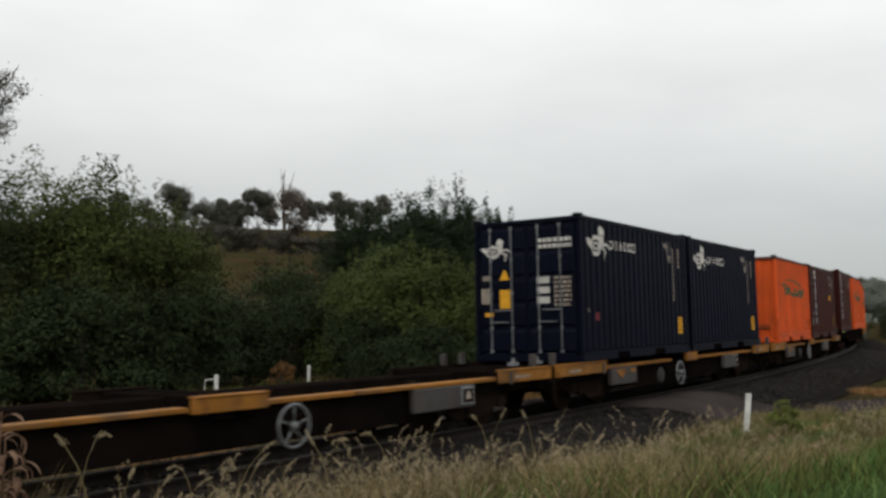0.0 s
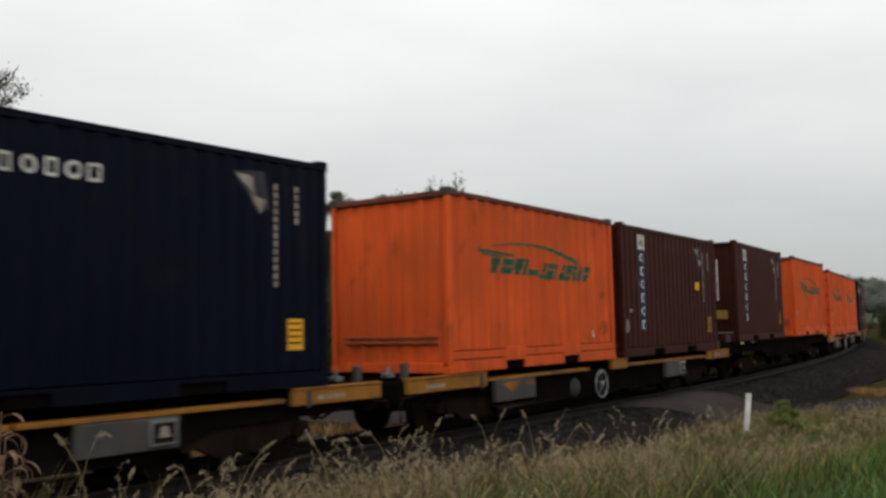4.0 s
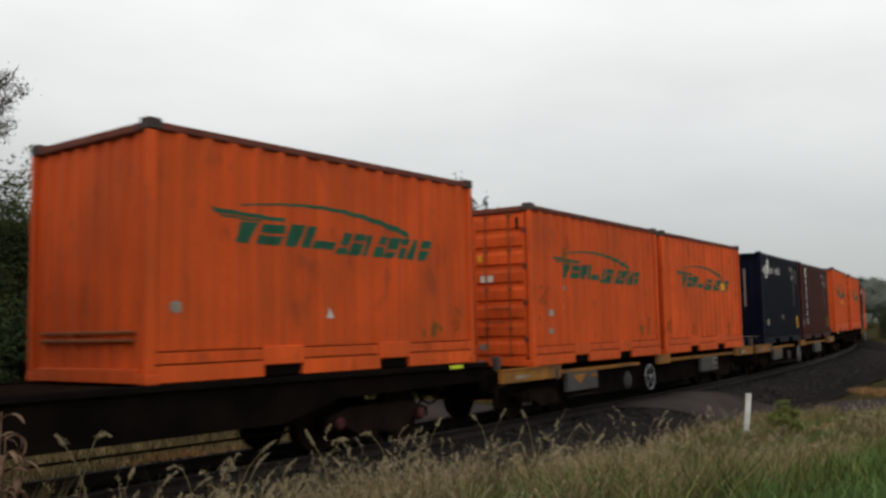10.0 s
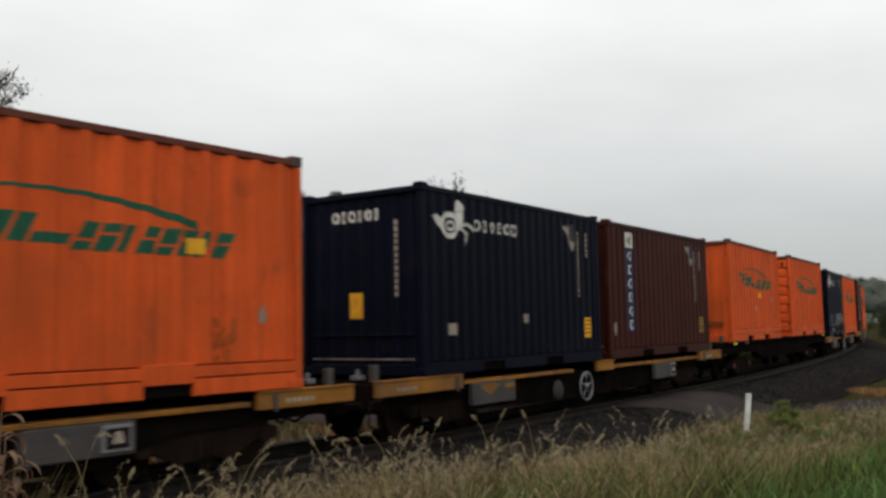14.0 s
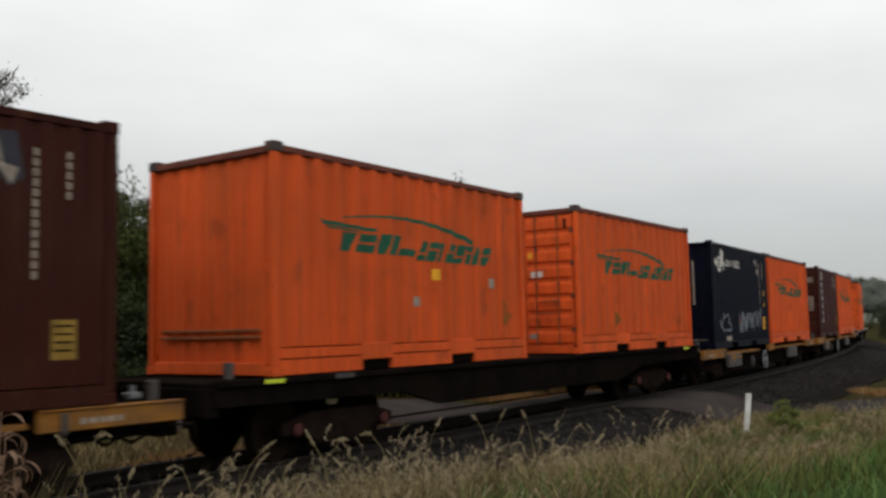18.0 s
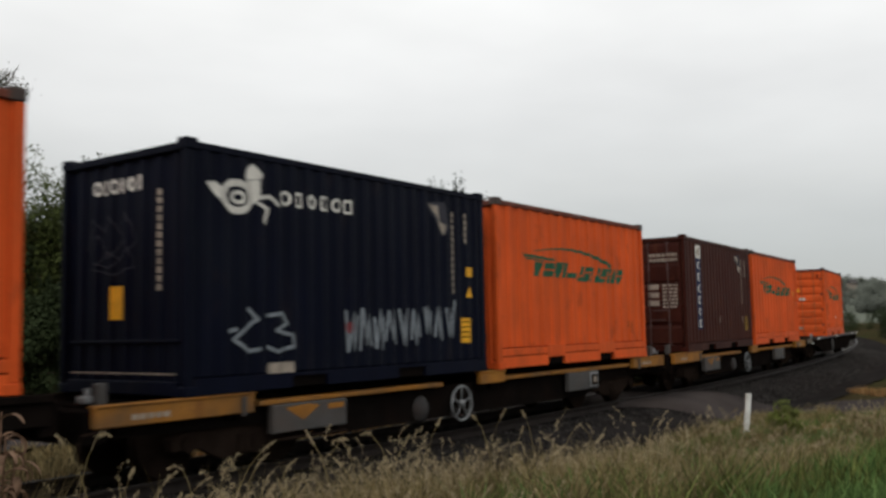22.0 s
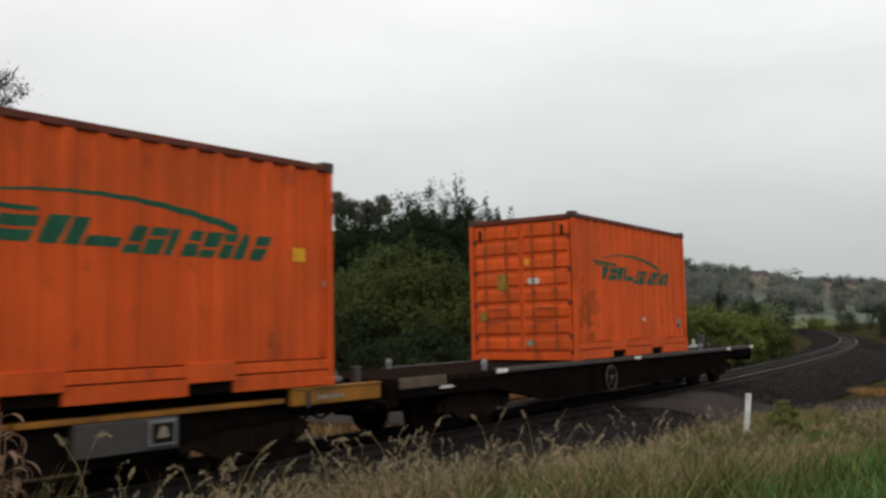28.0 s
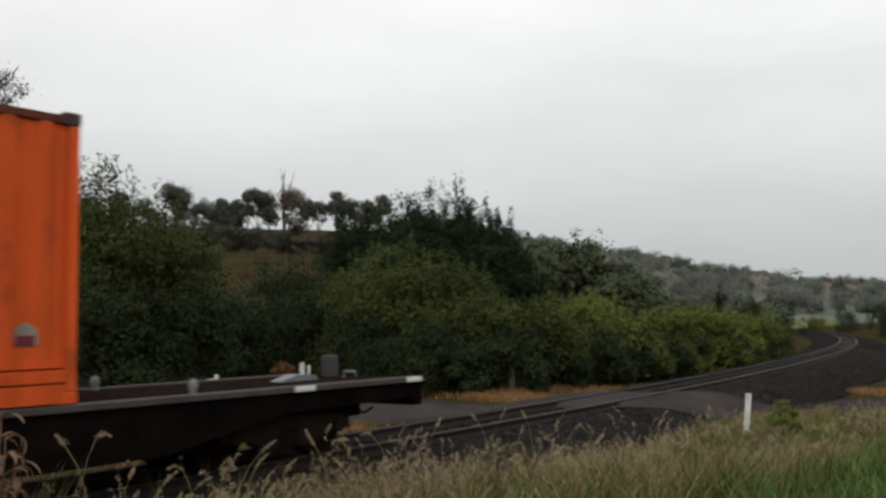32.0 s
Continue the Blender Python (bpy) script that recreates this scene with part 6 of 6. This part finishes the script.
# far houses on the hills
def house(px, dist, w_, h, wall, roof, seed):
    x, y = view_xy(px, dist)
    hs = thing("house", "small pale house with a pitched roof on a distant hill", "house", "distant houses", m=pose(x, y, ground_z(x, y) + 5.0, 0, 0, 15 * (seed % 4)))
    wl = part("wall", Shape().box(-w_ / 2, w_ / 2, -w_ / 3, w_ / 3, -6, h), wall, hs)
    part("roof", Shape().add([(-w_ / 2 - 0.4, -w_ / 3 - 0.4, h), (w_ / 2 + 0.4, -w_ / 3 - 0.4, h), (w_ / 2 + 0.4, w_ / 3 + 0.4, h), (-w_ / 2 - 0.4, w_ / 3 + 0.4, h), (-w_ / 2, 0, h + 1.8), (w_ / 2, 0, h + 1.8)],
                             [(0, 1, 5, 4), (2, 3, 4, 5), (0, 4, 3), (1, 2, 5), (0, 3, 2, 1)]), roof, hs)
    for k in (-0.25, 0.25):
        part("window", Shape().box(k * w_ - 0.7, k * w_ + 0.7, -w_ / 3 - 0.05, -w_ / 3 + 0.02, h * 0.35, h * 0.75), GREY_STEEL, hs)


for i, (px, dist, w_, h) in enumerate(HOUSES):
    house(px, dist, w_, h, FADED_MARK, GREY_STEEL, i)

# ---------------------------------------------------------------- the train
ORANGE_PLAIN = container("orange", False, "weathered orange container with a dark green swoosh mark", "containers on the train")
ORANGE_DOOR = container("orange", True, "weathered orange container with ribbed doors leading, green swoosh", "containers on the train")
NAVY_PLAIN = container("navy", False, "navy blue container with white emblem and blocks", "containers on the train")
NAVY_DOOR = container("navy", True, "navy blue container with steel lock bars on its leading doors", "containers on the train")
MAROON_PLAIN = container("maroon", False, "maroon container with a blue upright strip", "containers on the train")
MAROON_DOOR = container("maroon", True, "maroon container with marked doors leading and a blue strip", "containers on the train")
SKELETAL = skeletal_wagon()
SKELETAL_LEAD = skeletal_wagon(0.90, (-0.60, 0.50), (-4.6, -3.4), (3.34, 4.88), False)
used = set()


def take(ob):
    if ob.name in used:
        c = copy_thing(ob, Matrix())
        for o in c.children_recursive:
            if o.name.startswith("wheelset"):
                ROLLERS.append((o, tuple(o.location)))
        return c
    used.add(ob.name)
    return ob


# wagons: middle along the line at the start, half distance of the bogies, kind, loads (container, place along the wagon)
TRAIN = (
    (-5.35, "skeletal_lead", ()),
    (9.37, "skeletal", ((NAVY_DOOR, 3.22), (NAVY_PLAIN, 9.56))),
    (24.41, "skeletal", ((ORANGE_PLAIN, 18.26), (MAROON_PLAIN, 24.79))),
    (39.70, "flat", ((MAROON_PLAIN, 32.83), (ORANGE_PLAIN, 41.01))),
    (55.01, "skeletal", ((ORANGE_DOOR, 48.86), (ORANGE_PLAIN, 55.30))),
    (69.93, "skeletal", ((NAVY_PLAIN, 63.78), (MAROON_PLAIN, 70.31))),
    (85.25, "flat", ((ORANGE_PLAIN, 78.45), (ORANGE_DOOR, 86.56))),
    (100.56, "skeletal", ((NAVY_PLAIN, 94.41), (ORANGE_PLAIN, 100.86))),
    (115.71, "skeletal", ((MAROON_DOOR, 109.56), (ORANGE_PLAIN, 116.03))),
    (131.85, "long", ((ORANGE_DOOR, 128.95),)),
)
FLAT = flat_wagon(7.68, 1.113, False)
LONG = flat_wagon(8.55, 0.986, True)
MOVERS = []           # (thing, wagon middle, half bogie distance, pose on the wagon)
LOADS = []
for mid, kind, loads in TRAIN:
    ob, deck, half = {"skeletal": (SKELETAL, 0.960, 5.05), "skeletal_lead": (SKELETAL_LEAD, 0.960, 5.05), "flat": (FLAT, 1.117, 5.3), "long": (LONG, 0.990, 6.2)}[kind]
    ob = take(ob)
    MOVERS.append((ob, mid, half, Matrix()))
    for c, s in loads:
        c = take(c)
        LOADS.append(c)
        MOVERS.append((c, mid, half, pose(s + HX - mid, 0, deck)))


def wagon_pose(s, half):
    ax, ay, _ = on_track(s - half)
    bx, by, _ = on_track(s + half)
    return pose((ax + bx) / 2, (ay + by) / 2, 0, -CANT, 0, math.degrees(math.atan2(by - ay, bx - ax)))


# marks that single containers carry
def mark(i, name, polys, mat, pitch, wall=NEAR, label="", proud=0.008):
    part(name, painted(polys, pitch, proud), mat, LOADS[i], label, at=wall)


def spot(i, name, mat, x0, x1, z0, z1, label="", tri=False, ragged=0.0, seed=0, over=0.0):
    """A sticker, label or stain on the camera's side of a container, x from its leading end."""
    o = -HX
    pitch = 0.375 if LOADS[i].name.startswith("shipping") and i in ORANGES else 0.278
    if tri:
        q = [(o + x0, z0), (o + x1, z0), (o + (x0 + x1) / 2, z1)]
    elif ragged:
        r = random.Random(seed + i)
        cx, cz, rx, rz = o + (x0 + x1) / 2, (z0 + z1) / 2, (x1 - x0) / 2, (z1 - z0) / 2
        q = [(cx + rx * math.cos(a) * r.uniform(1 - ragged, 1), cz + rz * math.sin(a) * r.uniform(1 - ragged, 1)) for a in np.linspace(0, 2 * math.pi, 11)[:-1]]
    else:
        q = rect(o + x0, o + x1, z0, z1)
    mark(i, name, [q], mat, pitch, label=label, proud=0.008 + over)


def stain(i, mat, x0, x1, z0, z1, n=22):
    """Dirt on the paint: many small ragged flecks, thicker towards the middle."""
    r = random.Random(i * 31 + int(x0 * 50))
    s_ = Shape()
    for k in range(n):
        cx, cz = -HX + r.gauss((x0 + x1) / 2, (x1 - x0) / 4), r.gauss((z0 + z1) / 2, (z1 - z0) / 4)
        w_ = r.uniform(0.015, 0.05) * (1 + (x1 - x0))
        h = w_ * r.uniform(0.8, 2.0)
        q = painted([[(cx + w_ * math.cos(a) * r.uniform(0.5, 1), cz + h * math.sin(a) * r.uniform(0.5, 1)) for a in np.linspace(0, 2 * math.pi, 8)[:-1]]], 0.375, 0.005 + 0.0002 * k)
        s_.add(q.v, q.f)
    tagged(part("stain", s_, mat, LOADS[i], "brown rusty stain", at=NEAR), kind="stuff")


ORANGES = (2, 5, 6, 7, 10, 11, 13, 15, 16)
for i, x0, x1, z0, z1 in ((7, 4.32, 4.56, 1.59, 1.77), (10, 3.32, 3.55, 1.28, 1.45), (3, 4.55, 4.79, 1.55, 1.74), (15, 5.33, 5.57, 1.58, 1.75), (12, 5.52, 5.72, 1.52, 1.67)):
    spot(i, "yellow_sticker", YELLOW_MARK, x0, x1, z0, z1, "square yellow sticker")
spot(12, "warning_triangle", YELLOW_MARK, 5.50, 5.72, 1.19, 1.37, "yellow warning triangle", tri=True)
for i, x0, x1, z0, z1 in ((10, 4.89, 5.09, 1.19, 1.35), (10, 2.86, 3.0, 0.88, 1.02), (8, 0.69, 0.89, 0.60, 0.78), (8, 3.0, 3.18, 0.77, 0.92), (15, 5.88, 6.02, 1.28, 1.35), (0, 0.28, 0.38, 0.97, 1.05), (14, 2.80, 2.9, 0.71, 0.89), (12, 1.25, 1.68, 0.19, 0.33)):
    spot(i, "pale_label", FADED_MARK, x0, x1, z0, z1, "worn pale label")
spot(0, "pink_label", RED_MARK, 0.62, 0.80, 0.80, 0.96, "faded pink label")
for i, x0, x1, z0, z1 in ((6, 1.24, 1.34, 1.04, 1.14), (5, 2.71, 2.90, 0.71, 0.85), (16, 3.32, 3.46, 0.75, 0.85), (2, 4.98, 5.16, 0.48, 0.63)):
    spot(i, "white_mark", WHITE_MARK, x0, x1, z0, z1, "small white worn mark", tri=True)
for i, x0, x1, z0, z1 in ((7, 5.32, 5.50, 0.75, 1.06), (3, 0.16, 0.28, 0.50, 0.85), (3, 0.38, 0.52, 0.95, 1.06), (6, 0.64, 0.86, 0.86, 1.03), (6, 0.65, 0.83, 0.54, 0.69), (6, 1.24, 1.42, 1.34, 1.50), (5, 0.30, 0.48, 0.74, 0.94), (9, 0.2, 0.32, 0.45, 0.8), (14, 5.0, 5.12, 0.7, 0.9)):
    spot(i, "scuff", FADED_MARK, x0, x1, z0, z1, "pale scuff on the paint", ragged=0.4, seed=3)
for i, x0, x1, z0, z1 in ((7, 0.19, 0.42, 0.49, 0.79), (7, 1.93, 2.21, 0.40, 0.73), (7, 4.62, 5.10, 0.42, 0.93), (10, 5.30, 5.55, 0.46, 0.91), (2, 5.37, 5.66, 0.47, 0.78), (2, 5.42, 5.58, 1.24, 1.38), (16, 0.37, 0.55, 0.85, 1.23), (15, 4.95, 5.12, 0.51, 0.71),
                          (6, 5.25, 5.6, 0.52, 0.90), (6, 4.88, 5.12, 0.43, 0.68), (6, 1.25, 1.47, 1.96, 2.18), (6, 0.25, 0.75, 0.95, 1.55), (5, 5.45, 5.75, 0.49, 0.84), (11, 5.1, 5.4, 0.5, 0.8), (11, 1.6, 1.9, 0.5, 0.75), (13, 5.2, 5.45, 0.5, 0.75), (5, 4.9, 5.2, 0.42, 0.7)):
    stain(i, OLIVE_STAIN if (i + int(x0 * 10)) % 3 == 0 else STAIN, x0, x1, z0, z1)
spot(16, "pink_label", RED_MARK, 5.44, 5.62, 0.58, 0.68, "faded pink label", over=0.004)
stain(16, STAIN, 0.24, 0.98, 0.42, 1.39, 60)
# sprayed scrawl on one navy container
scrawl = [((0.95, 0.98), (1.08, 0.86), (0.82, 0.70), (0.72, 0.62), (0.95, 0.48), (1.12, 0.50)), ((1.25, 0.90), (1.50, 0.93), (1.58, 0.80), (1.38, 0.72), (1.66, 0.66), (1.68, 0.52), (1.40, 0.46), (1.26, 0.52)), ((0.64, 0.72), (0.76, 0.74))]
x = 2.68
for k in range(9):
    r = random.Random(40 + k)
    scrawl.append([(x + 0.055 * j + r.uniform(-0.03, 0.03), (0.46 if (j + k) % 2 else 0.90) + 0.02 * k + r.uniform(-0.08, 0.08)) for j in range(5)])
    x += 0.285
for pts in scrawl:
    mark(12, "spray_stroke", stroke([(a - HX, b) for a, b in pts], 0.045), SPRAY, 0.278, label="grey sprayed stroke")
spot(16, "pale_label", FADED_MARK, 5.38, 5.68, 0.53, 0.82, "worn pale label", ragged=0.3, seed=5)
spot(12, "pink_dab", RED_MARK, 2.63, 2.86, 0.66, 0.82, "dab of pink paint", ragged=0.2)
mark(12, "scrawl_outline", stroke([(-0.75, 1.75), (-0.62, 2.12), (-0.40, 1.95), (-0.30, 2.14), (-0.05, 1.9), (0.05, 2.15), (0.22, 1.8), (-0.1, 1.6), (-0.35, 1.72), (-0.6, 1.5), (-0.2, 1.42), (0.18, 1.5), (0.02, 1.86), (-0.30, 1.62), (-0.52, 1.92), (-0.66, 1.60), (-0.28, 1.50), (0.10, 1.72)], 0.014), SLATE_MARK, 0.305, FRONT, "faint olive scrawl")


# ---------------------------------------------------------------- what moves
def motions():
    for ob, mid, half, local in MOVERS:
        walk(ob, [(t / 2, wagon_pose(mid - travelled(t / 2), half) @ local) for t in range(65)])
    for ob, at in ROLLERS:
        walk(ob, [(t / 10, pose(*at) @ Matrix.Rotation(-travelled(t / 10) / WHEEL_R, 4, "Y")) for t in range(321)])


motions()
